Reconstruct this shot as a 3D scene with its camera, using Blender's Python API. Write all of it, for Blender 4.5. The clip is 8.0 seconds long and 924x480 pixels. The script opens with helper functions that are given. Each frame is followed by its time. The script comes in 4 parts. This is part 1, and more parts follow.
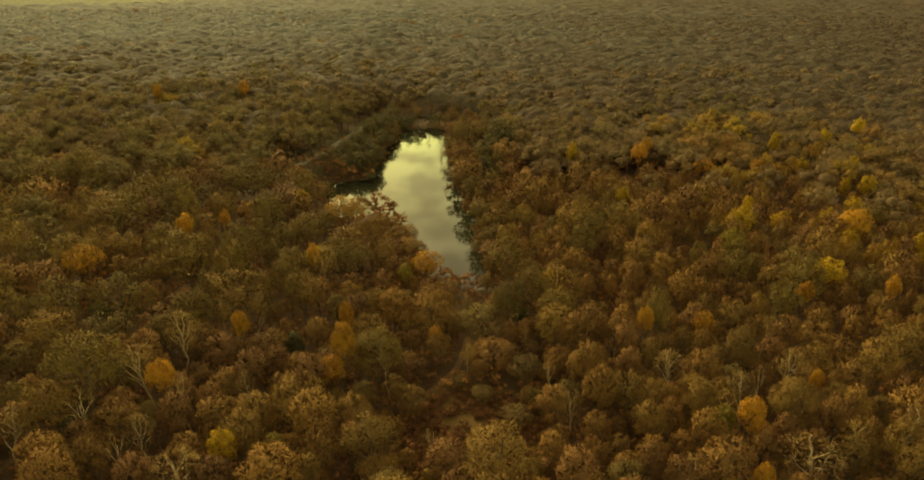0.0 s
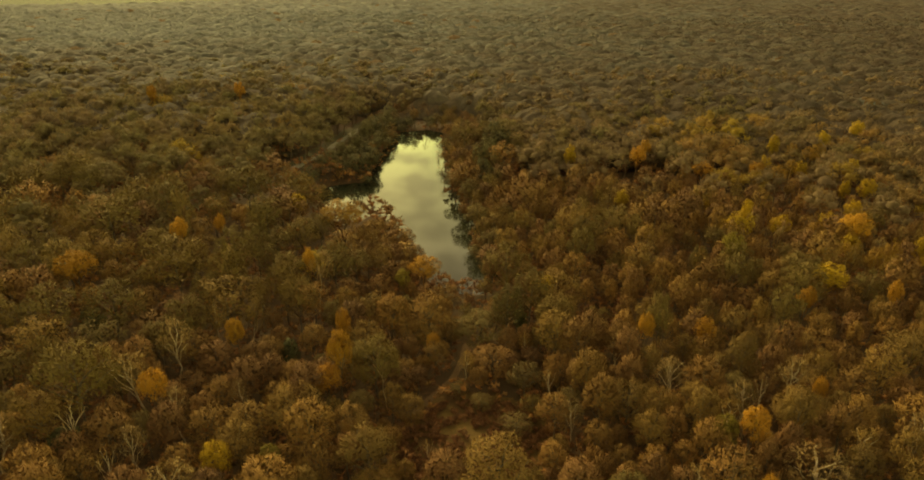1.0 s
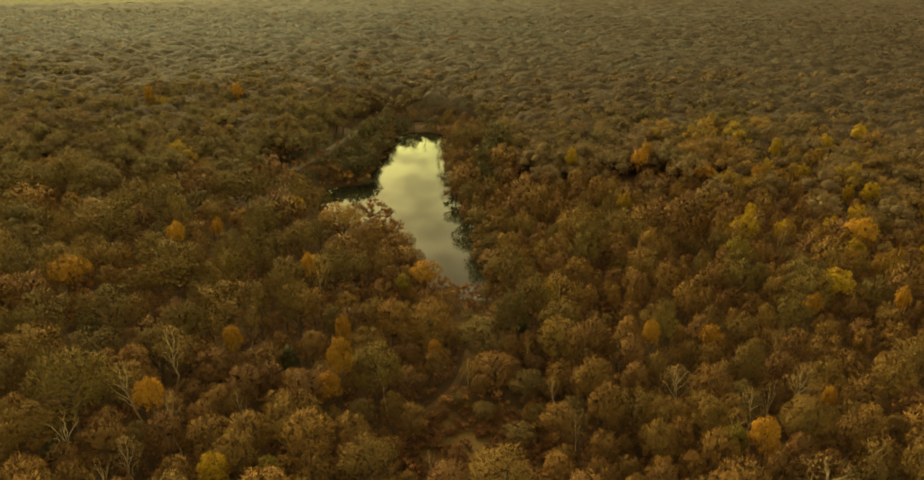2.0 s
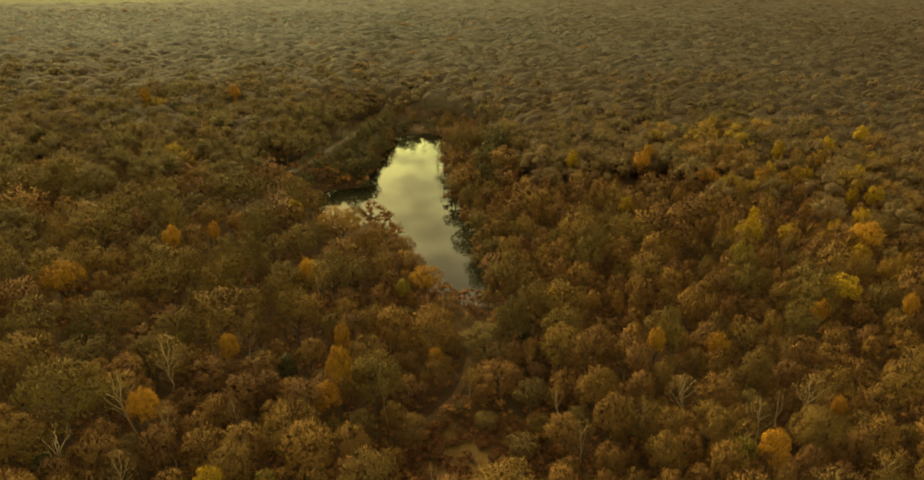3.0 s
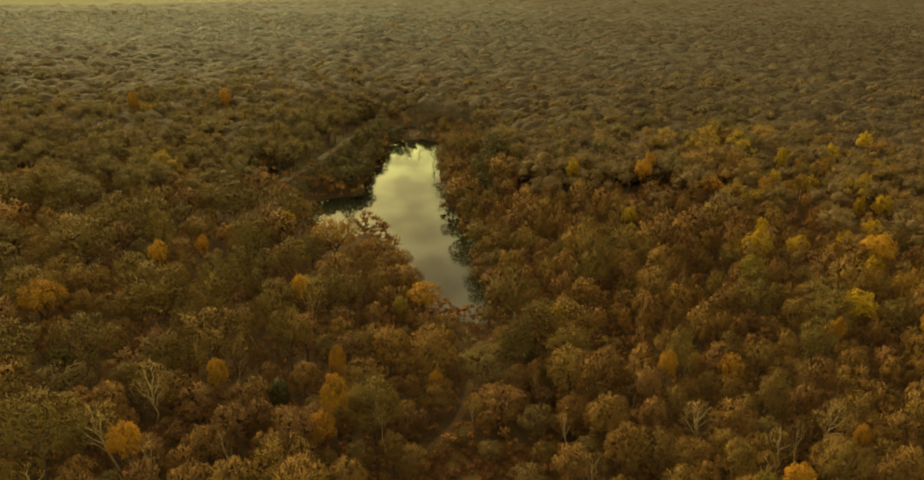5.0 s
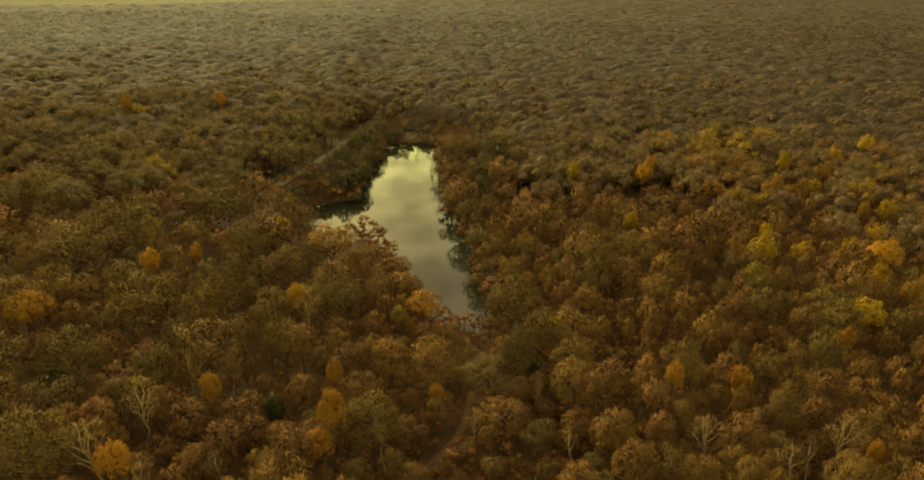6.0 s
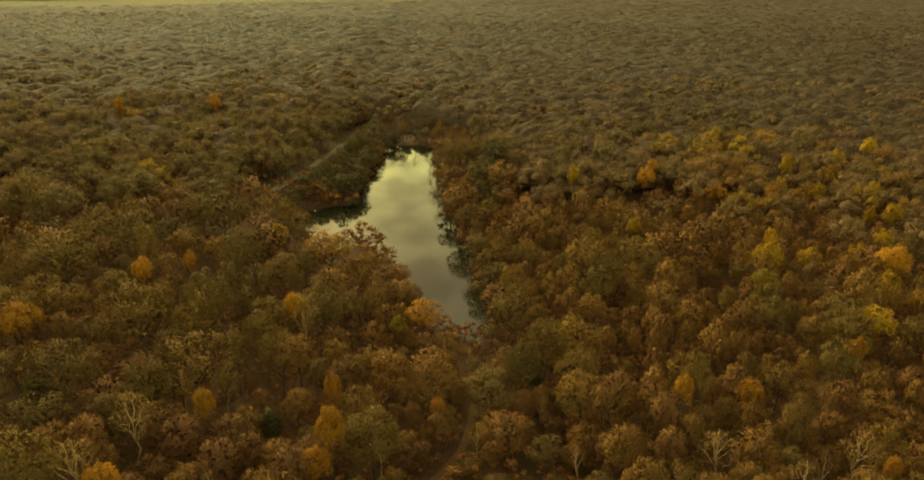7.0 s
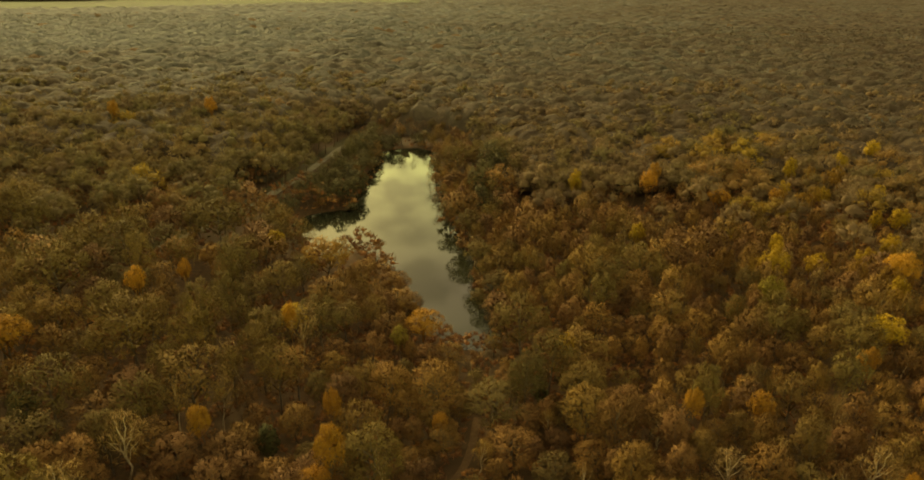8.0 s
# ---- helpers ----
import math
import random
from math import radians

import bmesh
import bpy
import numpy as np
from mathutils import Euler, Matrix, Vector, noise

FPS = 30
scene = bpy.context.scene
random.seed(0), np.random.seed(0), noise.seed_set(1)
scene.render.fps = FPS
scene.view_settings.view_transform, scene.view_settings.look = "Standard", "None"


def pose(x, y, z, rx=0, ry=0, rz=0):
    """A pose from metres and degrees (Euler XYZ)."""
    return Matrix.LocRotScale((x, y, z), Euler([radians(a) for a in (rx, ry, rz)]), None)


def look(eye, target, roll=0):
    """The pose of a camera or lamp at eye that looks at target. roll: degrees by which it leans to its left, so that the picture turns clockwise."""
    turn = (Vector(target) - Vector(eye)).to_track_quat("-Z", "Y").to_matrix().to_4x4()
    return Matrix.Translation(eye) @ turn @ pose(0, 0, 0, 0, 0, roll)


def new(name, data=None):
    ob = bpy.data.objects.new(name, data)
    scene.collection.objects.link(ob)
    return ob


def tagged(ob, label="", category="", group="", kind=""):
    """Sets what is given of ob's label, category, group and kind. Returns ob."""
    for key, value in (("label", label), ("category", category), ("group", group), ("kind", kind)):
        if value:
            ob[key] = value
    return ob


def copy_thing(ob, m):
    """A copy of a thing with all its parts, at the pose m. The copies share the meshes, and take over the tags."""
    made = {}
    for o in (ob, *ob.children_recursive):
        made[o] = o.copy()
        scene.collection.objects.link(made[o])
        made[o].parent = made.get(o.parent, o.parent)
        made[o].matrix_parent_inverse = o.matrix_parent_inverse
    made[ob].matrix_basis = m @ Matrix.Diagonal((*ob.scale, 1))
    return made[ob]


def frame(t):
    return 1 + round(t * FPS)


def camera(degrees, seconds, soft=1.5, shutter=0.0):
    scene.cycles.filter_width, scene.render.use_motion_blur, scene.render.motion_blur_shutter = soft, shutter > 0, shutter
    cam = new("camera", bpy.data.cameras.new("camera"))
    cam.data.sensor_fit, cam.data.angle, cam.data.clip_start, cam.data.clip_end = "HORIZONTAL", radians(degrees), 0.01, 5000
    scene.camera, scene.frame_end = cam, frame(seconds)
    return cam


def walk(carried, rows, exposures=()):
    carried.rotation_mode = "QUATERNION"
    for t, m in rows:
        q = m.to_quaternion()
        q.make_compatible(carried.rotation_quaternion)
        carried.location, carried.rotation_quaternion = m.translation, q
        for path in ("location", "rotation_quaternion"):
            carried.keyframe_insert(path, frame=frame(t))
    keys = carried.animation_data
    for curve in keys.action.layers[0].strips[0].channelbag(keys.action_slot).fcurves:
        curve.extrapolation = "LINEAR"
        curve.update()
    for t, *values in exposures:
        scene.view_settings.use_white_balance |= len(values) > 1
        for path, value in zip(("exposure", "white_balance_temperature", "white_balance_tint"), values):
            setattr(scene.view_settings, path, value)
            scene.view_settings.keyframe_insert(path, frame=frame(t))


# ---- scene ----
# The flight: a drone glides ahead over an autumn wood, looking down at a narrow lake.
cam = camera(73.0, 8.0, soft=1.7)
# seconds, x, y, z, yaw, pitch, lean to the right
ROWS = [
    (0.0, 0.00, 0.00, 75.00, 0.000, -24.297, -0.234),
    (0.5, -0.09, 0.97, 75.06, -0.231, -24.270, -0.281),
    (1.0, -0.43, 2.01, 75.13, -0.384, -24.237, -0.372),
    (1.5, -0.86, 3.10, 75.17, -0.506, -24.205, -0.476),
    (3.0, -2.00, 6.73, 75.13, -0.853, -24.145, -0.669),
    (3.5, -2.34, 8.23, 75.19, -1.007, -24.102, -0.733),
    (4.0, -2.70, 9.83, 75.27, -1.167, -24.055, -0.778),
    (4.5, -3.06, 11.48, 75.34, -1.335, -24.012, -0.813),
    (6.0, -4.14, 16.72, 75.45, -1.889, -23.934, -0.933),
    (6.5, -4.56, 18.51, 75.44, -2.060, -23.895, -0.944),
    (7.0, -4.96, 20.31, 75.43, -2.233, -23.851, -0.954),
    (7.5, -5.39, 22.11, 75.41, -2.395, -23.803, -0.964),
    (8.0, -5.84, 23.86, 75.39, -2.550, -23.758, -0.967),
]
EXPOSURE, KELVIN, TINT = 1.35, 24000, -8
walk(cam, [(t, pose(x, y, z, 90 + pitch, 0, yaw) @ pose(0, 0, 0, 0, 0, -lean)) for t, x, y, z, yaw, pitch, lean in ROWS],
     [(0.0, EXPOSURE, KELVIN, TINT), (8.0, EXPOSURE, KELVIN, TINT)])

# ---- world and sun: a high, broken overcast, brightest low ahead ----
SUN_AZ, SUN_EL = -28.0, 29.0     # degrees from straight ahead (minus: to the left), and above the horizon
SKY_STRENGTH, CLOUD, GLOW = 0.10, 6.0, 1.0
SKY_BANDS = [(0.24, (1.56, 1.98, 1.22)), (0.33, (1.06, 1.18, 1.0)), (0.47, (0.60, 0.53, 0.76)), (0.75, (1.12, 1.12, 1.12))]     # height over the horizon (its sine), tone


def make_world():
    world = bpy.data.worlds.new("overcast_sky")
    scene.world = world
    world.use_nodes = True
    nt = world.node_tree
    nt.nodes.clear()
    N = nt.nodes.new
    out, bg, sky = N("ShaderNodeOutputWorld"), N("ShaderNodeBackground"), N("ShaderNodeTexSky")
    sky.sky_type, sky.sun_disc = "NISHITA", False
    sky.sun_elevation, sky.sun_rotation = radians(SUN_EL), radians(SUN_AZ)
    sky.air_density, sky.dust_density, sky.ozone_density = 1.0, 3.0, 0.6
    coord, sep = N("ShaderNodeTexCoord"), N("ShaderNodeSeparateXYZ")
    nt.links.new(coord.outputs["Generated"], sep.inputs[0])
    lift = N("ShaderNodeMath")
    lift.operation, lift.inputs[1].default_value = "ADD", 0.16
    nt.links.new(sep.outputs[2], lift.inputs[0])
    comb = N("ShaderNodeCombineXYZ")
    for i in range(2):
        d = N("ShaderNodeMath")
        d.operation = "DIVIDE"
        nt.links.new(sep.outputs[i], d.inputs[0])
        nt.links.new(lift.outputs[0], d.inputs[1])
        nt.links.new(d.outputs[0], comb.inputs[i])
    noise_tex = N("ShaderNodeTexNoise")
    noise_tex.inputs["Scale"].default_value = 6.0
    noise_tex.inputs["Detail"].default_value = 5
    noise_tex.inputs["Roughness"].default_value = 0.5
    nt.links.new(comb.outputs[0], noise_tex.inputs["Vector"])
    ramp = N("ShaderNodeValToRGB")
    ramp.color_ramp.elements[0].position, ramp.color_ramp.elements[1].position = 0.41, 0.60
    ramp.color_ramp.elements[0].color = (CLOUD * 0.45, CLOUD * 0.45, CLOUD * 0.49, 1)
    ramp.color_ramp.elements[1].color = (CLOUD, CLOUD, CLOUD * 0.97, 1)
    nt.links.new(noise_tex.outputs["Fac"], ramp.inputs[0])
    # the cloud is thin and bright low down, thicker and greyer higher up
    band = N("ShaderNodeValToRGB")
    el = band.color_ramp.elements
    for _ in range(2):
        el.new(0.5)
    for e, (p, c) in zip(el, SKY_BANDS):
        e.position, e.color = p, (*c, 1)
    nt.links.new(sep.outputs[2], band.inputs[0])
    toned = N("ShaderNodeVectorMath")
    toned.operation = "MULTIPLY"
    nt.links.new(ramp.outputs[0], toned.inputs[0])
    nt.links.new(band.outputs[0], toned.inputs[1])
    mix = N("ShaderNodeMix")
    mix.data_type = "RGBA"
    mix.inputs[0].default_value = 0.8
    nt.links.new(sky.outputs[0], mix.inputs[6])
    nt.links.new(toned.outputs[0], mix.inputs[7])
    # thin cloud glows round the hidden sun
    a, e = radians(SUN_AZ), radians(SUN_EL)
    dot, power = N("ShaderNodeVectorMath"), N("ShaderNodeMath")
    dot.operation, dot.inputs[1].default_value = "DOT_PRODUCT", (math.sin(a) * math.cos(e), math.cos(a) * math.cos(e), math.sin(e))
    nt.links.new(coord.outputs["Generated"], dot.inputs[0])
    power.operation, power.use_clamp, power.inputs[1].default_value = "POWER", True, 6.0
    nt.links.new(dot.outputs["Value"], power.inputs[0])
    gain = N("ShaderNodeVectorMath")
    gain.operation, gain.inputs[0].default_value = "SCALE", (GLOW, GLOW * 0.99, GLOW * 0.66)
    nt.links.new(power.outputs[0], gain.inputs["Scale"])
    base = N("ShaderNodeVectorMath")
    base.operation, base.inputs[1].default_value = "ADD", (0.85, 0.85, 0.85)
    nt.links.new(gain.outputs[0], base.inputs[0])
    lit = N("ShaderNodeVectorMath")
    lit.operation = "MULTIPLY"
    nt.links.new(mix.outputs[2], lit.inputs[0])
    nt.links.new(base.outputs[0], lit.inputs[1])
    nt.links.new(lit.outputs[0], bg.inputs[0])
    bg.inputs[1].default_value = SKY_STRENGTH
    nt.links.new(bg.outputs[0], out.inputs[0])


make_world()
sun = new("sun", bpy.data.lights.new("sun", "SUN"))
sun.data.energy, sun.data.angle, sun.data.color = 1.3, radians(16), (1.0, 0.93, 0.82)
_a, _e = radians(SUN_AZ), radians(SUN_EL)
sun.matrix_world = look((200 * math.sin(_a) * math.cos(_e), 200 * math.cos(_a) * math.cos(_e), 200 * math.sin(_e)), (0, 0, 0))

# ---- materials ----


def nodes_of(name):
    m = bpy.data.materials.new(name)
    m.use_nodes = True
    nt = m.node_tree
    b = nt.nodes["Principled BSDF"]
    b.inputs["Specular IOR Level"].default_value = 0.2
    return m, nt, b


def ramp_node(nt, stops):
    r = nt.nodes.new("ShaderNodeValToRGB")
    el = r.color_ramp.elements
    while len(el) < len(stops):
        el.new(0.5)
    for e, (p, c) in zip(el, stops):
        e.position, e.color = p, (*c, 1)
    return r


def noise_node(nt, scale, detail=4, rough=0.55, coord="Object"):
    tc, n = nt.nodes.new("ShaderNodeTexCoord"), nt.nodes.new("ShaderNodeTexNoise")
    n.inputs["Scale"].default_value, n.inputs["Detail"].default_value, n.inputs["Roughness"].default_value = scale, detail, rough
    nt.links.new(tc.outputs[coord], n.inputs["Vector"])
    return n


def mix_node(nt, mode, fac, a, b):
    m = nt.nodes.new("ShaderNodeMix")
    m.data_type, m.blend_type = "RGBA", mode
    if isinstance(fac, float):
        m.inputs[0].default_value = fac
    else:
        nt.links.new(fac, m.inputs[0])
    for i, v in ((6, a), (7, b)):
        if isinstance(v, tuple):
            m.inputs[i].default_value = (*v, 1)
        else:
            nt.links.new(v, m.inputs[i])
    return m.outputs[2]


def map_range(nt, value, lo, hi):
    m = nt.nodes.new("ShaderNodeMapRange")
    m.inputs["To Min"].default_value, m.inputs["To Max"].default_value = lo, hi
    nt.links.new(value, m.inputs["Value"])
    return m.outputs[0]


def foliage_material(name, stops, spread=0.22, translucent=0.0, tint=False, blotch=0.24, rough=0.3, differ=0.20):
    """Twigs or leaves: one hue a tree from the ramp, a lighter or darker piece here and there."""
    m, nt, b = nodes_of(name)
    if tint:
        a = nt.nodes.new("ShaderNodeAttribute")
        a.attribute_name = "tint"
        value = a.outputs["Fac"]
    else:
        value = nt.nodes.new("ShaderNodeObjectInfo").outputs["Random"]
    r = ramp_node(nt, stops)
    nt.links.new(value, r.inputs[0])
    g = nt.nodes.new("ShaderNodeNewGeometry")
    # most pieces alike, a few catching the light
    high = nt.nodes.new("ShaderNodeMath")
    high.operation, high.inputs[1].default_value = "POWER", 4.0
    nt.links.new(g.outputs["Random Per Island"], high.inputs[0])
    piece = map_range(nt, high.outputs[0], 1 - 0.4 * spread, 1 + 1.5 * spread)
    # trees differ in tone
    tone = nt.nodes.new("ShaderNodeMath")
    tone.operation, tone.inputs[1].default_value = "MULTIPLY", 7.31
    nt.links.new(value, tone.inputs[0])
    fract = nt.nodes.new("ShaderNodeMath")
    fract.operation = "FRACT"
    nt.links.new(tone.outputs[0], fract.inputs[0])
    tree = map_range(nt, fract.outputs[0], 1 - differ, 1 + differ)
    blot = map_range(nt, noise_node(nt, 0.55, 3).outputs["Fac"], 1 - blotch, 1 + blotch)
    mul = nt.nodes.new("ShaderNodeMath")
    mul.operation = "MULTIPLY"
    nt.links.new(piece, mul.inputs[0])
    nt.links.new(blot, mul.inputs[1])
    mul2 = nt.nodes.new("ShaderNodeMath")
    mul2.operation = "MULTIPLY"
    nt.links.new(mul.outputs[0], mul2.inputs[0])
    nt.links.new(tree, mul2.inputs[1])
    hsv = nt.nodes.new("ShaderNodeHueSaturation")
    nt.links.new(r.outputs[0], hsv.inputs["Color"])
    nt.links.new(mul2.outputs[0], hsv.inputs["Value"])
    nt.links.new(hsv.outputs[0], b.inputs["Base Color"])
    b.inputs["Roughness"].default_value = 0.85
    if rough:
        bump = nt.nodes.new("ShaderNodeBump")
        bump.inputs["Strength"].default_value, bump.inputs["Distance"].default_value = rough, 0.5
        nt.links.new(noise_node(nt, 1.1, 5, 0.7).outputs["Fac"], bump.inputs["Height"])
        nt.links.new(bump.outputs[0], b.inputs["Normal"])
    if translucent:
        tr, mx = nt.nodes.new("ShaderNodeBsdfTranslucent"), nt.nodes.new("ShaderNodeMixShader")
        nt.links.new(hsv.outputs[0], tr.inputs[0])
        mx.inputs[0].default_value = translucent
        nt.links.new(b.outputs[0], mx.inputs[1])
        nt.links.new(tr.outputs[0], mx.inputs[2])
        nt.links.new(mx.outputs[0], nt.nodes["Material Output"].inputs[0])
    return m


def bark_material(name, light, dark, scale):
    m, nt, b = nodes_of(name)
    n = noise_node(nt, scale, 6, 0.65)
    r = ramp_node(nt, [(0.35, dark), (0.62, light)])
    nt.links.new(n.outputs["Fac"], r.inputs[0])
    nt.links.new(r.outputs[0], b.inputs["Base Color"])
    bump = nt.nodes.new("ShaderNodeBump")
    bump.inputs["Strength"].default_value, bump.inputs["Distance"].default_value = 0.6, 0.05
    nt.links.new(n.outputs["Fac"], bump.inputs["Height"])
    nt.links.new(bump.outputs[0], b.inputs["Normal"])
    b.inputs["Roughness"].default_value = 0.9
    return m


def ground_material(name, a, b_, c, fine, broad, depth=0.08):
    m, nt, b = nodes_of(name)
    n1, n2 = noise_node(nt, fine, 7, 0.7), noise_node(nt, broad, 4)
    r1, r2 = ramp_node(nt, [(0.3, a), (0.7, b_)]), ramp_node(nt, [(0.42, (0, 0, 0)), (0.62, (1, 1, 1))])
    nt.links.new(n1.outputs["Fac"], r1.inputs[0])
    nt.links.new(n2.outputs["Fac"], r2.inputs[0])
    nt.links.new(mix_node(nt, "MIX", r2.outputs[0], r1.outputs[0], c), b.inputs["Base Color"])
    bump = nt.nodes.new("ShaderNodeBump")
    bump.inputs["Strength"].default_value, bump.inputs["Distance"].default_value = 0.8, depth
    nt.links.new(n1.outputs["Fac"], bump.inputs["Height"])
    nt.links.new(bump.outputs[0], b.inputs["Normal"])
    b.inputs["Roughness"].default_value = 0.95
    return m


def water_material():
    m, nt, b = nodes_of("lake_water")
    b.inputs["Base Color"].default_value = (0.016, 0.017, 0.010, 1)
    b.inputs["Roughness"].default_value, b.inputs["IOR"].default_value = 0.015, 1.333
    b.inputs["Specular IOR Level"].default_value = 0.5
    n = noise_node(nt, 0.9, 4)
    bump = nt.nodes.new("ShaderNodeBump")
    bump.inputs["Strength"].default_value, bump.inputs["Distance"].default_value = 0.025, 0.05
    nt.links.new(n.outputs["Fac"], bump.inputs["Height"])
    nt.links.new(bump.outputs[0], b.inputs["Normal"])
    return m


M_TWIG = foliage_material("bare_twigs", [(0.0, (0.136, 0.067, 0.027)), (0.4, (0.193, 0.097, 0.035)), (0.75, (0.157, 0.087, 0.029)), (1.0, (0.218, 0.116, 0.043))])
M_HORN = foliage_material("red_brown_twigs", [(0.0, (0.144, 0.072, 0.027)), (0.5, (0.180, 0.091, 0.031)), (1.0, (0.210, 0.111, 0.038))])
M_ALDER = foliage_material("dark_twigs", [(0.0, (0.116, 0.056, 0.027)), (0.6, (0.156, 0.075, 0.032)), (1.0, (0.185, 0.094, 0.039))])
M_SYC = foliage_material("tawny_leaves", [(0.0, (0.140, 0.083, 0.030)), (0.5, (0.167, 0.096, 0.033)), (1.0, (0.180, 0.103, 0.035))], translucent=0.15)
M_OLIVE = foliage_material("olive_oak_leaves", [(0.0, (0.124, 0.074, 0.027)), (0.5, (0.166, 0.097, 0.034)), (0.8, (0.184, 0.094, 0.033)), (1.0, (0.139, 0.092, 0.030))], translucent=0.15)
M_RUST = foliage_material("rust_leaves", [(0.0, (0.104, 0.068, 0.027)), (1.0, (0.127, 0.086, 0.034))], translucent=0.2)
M_ORANGE = foliage_material("orange_leaves", [(0.0, (0.309, 0.140, 0.034)), (1.0, (0.352, 0.171, 0.039))], translucent=0.25)
M_YELLOW = foliage_material("yellow_leaves", [(0.0, (0.292, 0.170, 0.030)), (1.0, (0.334, 0.207, 0.037))], translucent=0.25)
M_SALLOW = foliage_material("grey_willow_twigs", [(0.0, (0.070, 0.058, 0.029)), (1.0, (0.098, 0.078, 0.036))], translucent=0.15)
M_GREENOAK = foliage_material("dull_green_oak_leaves", [(0.0, (0.101, 0.070, 0.026)), (0.5, (0.129, 0.085, 0.030)), (1.0, (0.144, 0.088, 0.031))], translucent=0.15)
M_GOLD = foliage_material("golden_birch_leaves", [(0.0, (0.189, 0.099, 0.028)), (1.0, (0.233, 0.124, 0.032))], translucent=0.25)
M_LIME = foliage_material("yellow_green_leaves", [(0.0, (0.153, 0.114, 0.029)), (1.0, (0.199, 0.144, 0.034))], translucent=0.25)
M_DARK = foliage_material("dark_evergreen", [(0.0, (0.038, 0.037, 0.013)), (1.0, (0.053, 0.051, 0.017))])
M_BIRCH = foliage_material("birch_twigs", [(0.0, (0.202, 0.124, 0.058)), (0.6, (0.230, 0.141, 0.058)), (1.0, (0.248, 0.137, 0.038))])
WOOD_STOPS = [(0.0, (0.123, 0.079, 0.050)), (0.22, (0.178, 0.113, 0.065)), (0.42, (0.143, 0.096, 0.053)), (0.62, (0.133, 0.100, 0.048)), (0.82, (0.165, 0.105, 0.050)), (0.93, (0.213, 0.116, 0.048)), (1.0, (0.297, 0.192, 0.050))]
M_WOOD = foliage_material("far_woodland", WOOD_STOPS, spread=0.12, translucent=0.35, tint=True, blotch=0.3, rough=0.6, differ=0.18)
# haze put into the colour: stops up to 0.9 turn paler and greyer
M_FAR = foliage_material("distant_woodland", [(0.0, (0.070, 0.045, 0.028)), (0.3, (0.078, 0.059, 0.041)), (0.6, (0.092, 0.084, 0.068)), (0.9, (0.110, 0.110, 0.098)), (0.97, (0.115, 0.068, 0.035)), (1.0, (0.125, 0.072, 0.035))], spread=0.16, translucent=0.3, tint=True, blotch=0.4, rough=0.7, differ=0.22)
M_SCRUB = foliage_material("undergrowth", [(0.0, (0.110, 0.048, 0.024)), (0.5, (0.182, 0.075, 0.032)), (0.8, (0.154, 0.082, 0.031)), (1.0, (0.253, 0.103, 0.036))], tint=True)
M_BARK = bark_material("grey_brown_bark", (0.15, 0.115, 0.085), (0.05, 0.038, 0.028), 3.0)
M_PALE = bark_material("pale_birch_bark", (0.455, 0.352, 0.236), (0.210, 0.144, 0.090), 1.6)
M_LITTER = ground_material("leaf_litter", (0.032, 0.017, 0.010), (0.099, 0.052, 0.027), (0.054, 0.032, 0.017), 1.2, 0.06)
M_GRASS = ground_material("rough_grass", (0.062, 0.038, 0.014), (0.121, 0.069, 0.024), (0.062, 0.031, 0.013), 1.6, 0.22)
M_VERGE = ground_material("verge_grass", (0.040, 0.034, 0.016), (0.075, 0.060, 0.026), (0.05, 0.037, 0.018), 1.6, 0.22)
M_MEADOW = ground_material("far_meadow", (0.05, 0.06, 0.028), (0.075, 0.082, 0.038), (0.06, 0.062, 0.03), 0.05, 0.012, 0.02)
M_TRACK = ground_material("trodden_earth", (0.069, 0.039, 0.021), (0.132, 0.075, 0.040), (0.085, 0.047, 0.026), 1.8, 0.5, 0.04)
M_ROAD = ground_material("pale_gravel_road", (0.118, 0.101, 0.074), (0.190, 0.162, 0.123), (0.108, 0.092, 0.057), 2.5, 0.25, 0.02)
M_WATER = water_material()
M_WALL = ground_material("pale_render", (0.60, 0.57, 0.52), (0.74, 0.71, 0.66), (0.66, 0.62, 0.56), 2.0, 0.4, 0.01)
M_TILE = ground_material("roof_tiles", (0.14, 0.085, 0.06), (0.24, 0.14, 0.10), (0.17, 0.12, 0.09), 3.0, 0.5, 0.03)
M_GLASS, _nt, _b = nodes_of("window_glass")
_b.inputs["Base Color"].default_value, _b.inputs["Roughness"].default_value = (0.03, 0.035, 0.04, 1), 0.1

# ---- the lie of the land ----
# lake: circles along its middle line, x, y, radius
LAKE = [(-18, 284, 9), (-18, 254, 10.3), (-18.5, 230, 12.3), (-18.5, 207, 15), (-12, 192, 11), (-7, 176, 9), (-5, 165, 8.2), (-3, 156, 7.2), (0, 149, 6.0), (1.8, 144.5, 4.2)]
COVE = [(-20, 206, 12), (-39.5, 206.5, 9.8), (-37, 193, 6.0)]
ROAD = [(-32, 345), (-34.5, 334), (-40, 318), (-47, 289), (-53, 260), (-57, 240), (-61, 224), (-69, 198), (-80, 178)]
TRACK = [(1.5, 114), (0.5, 108), (-1.5, 101), (-6, 95), (-9, 91)]
CLEARING = (2.5, 83.0, 12.0, 13.0)


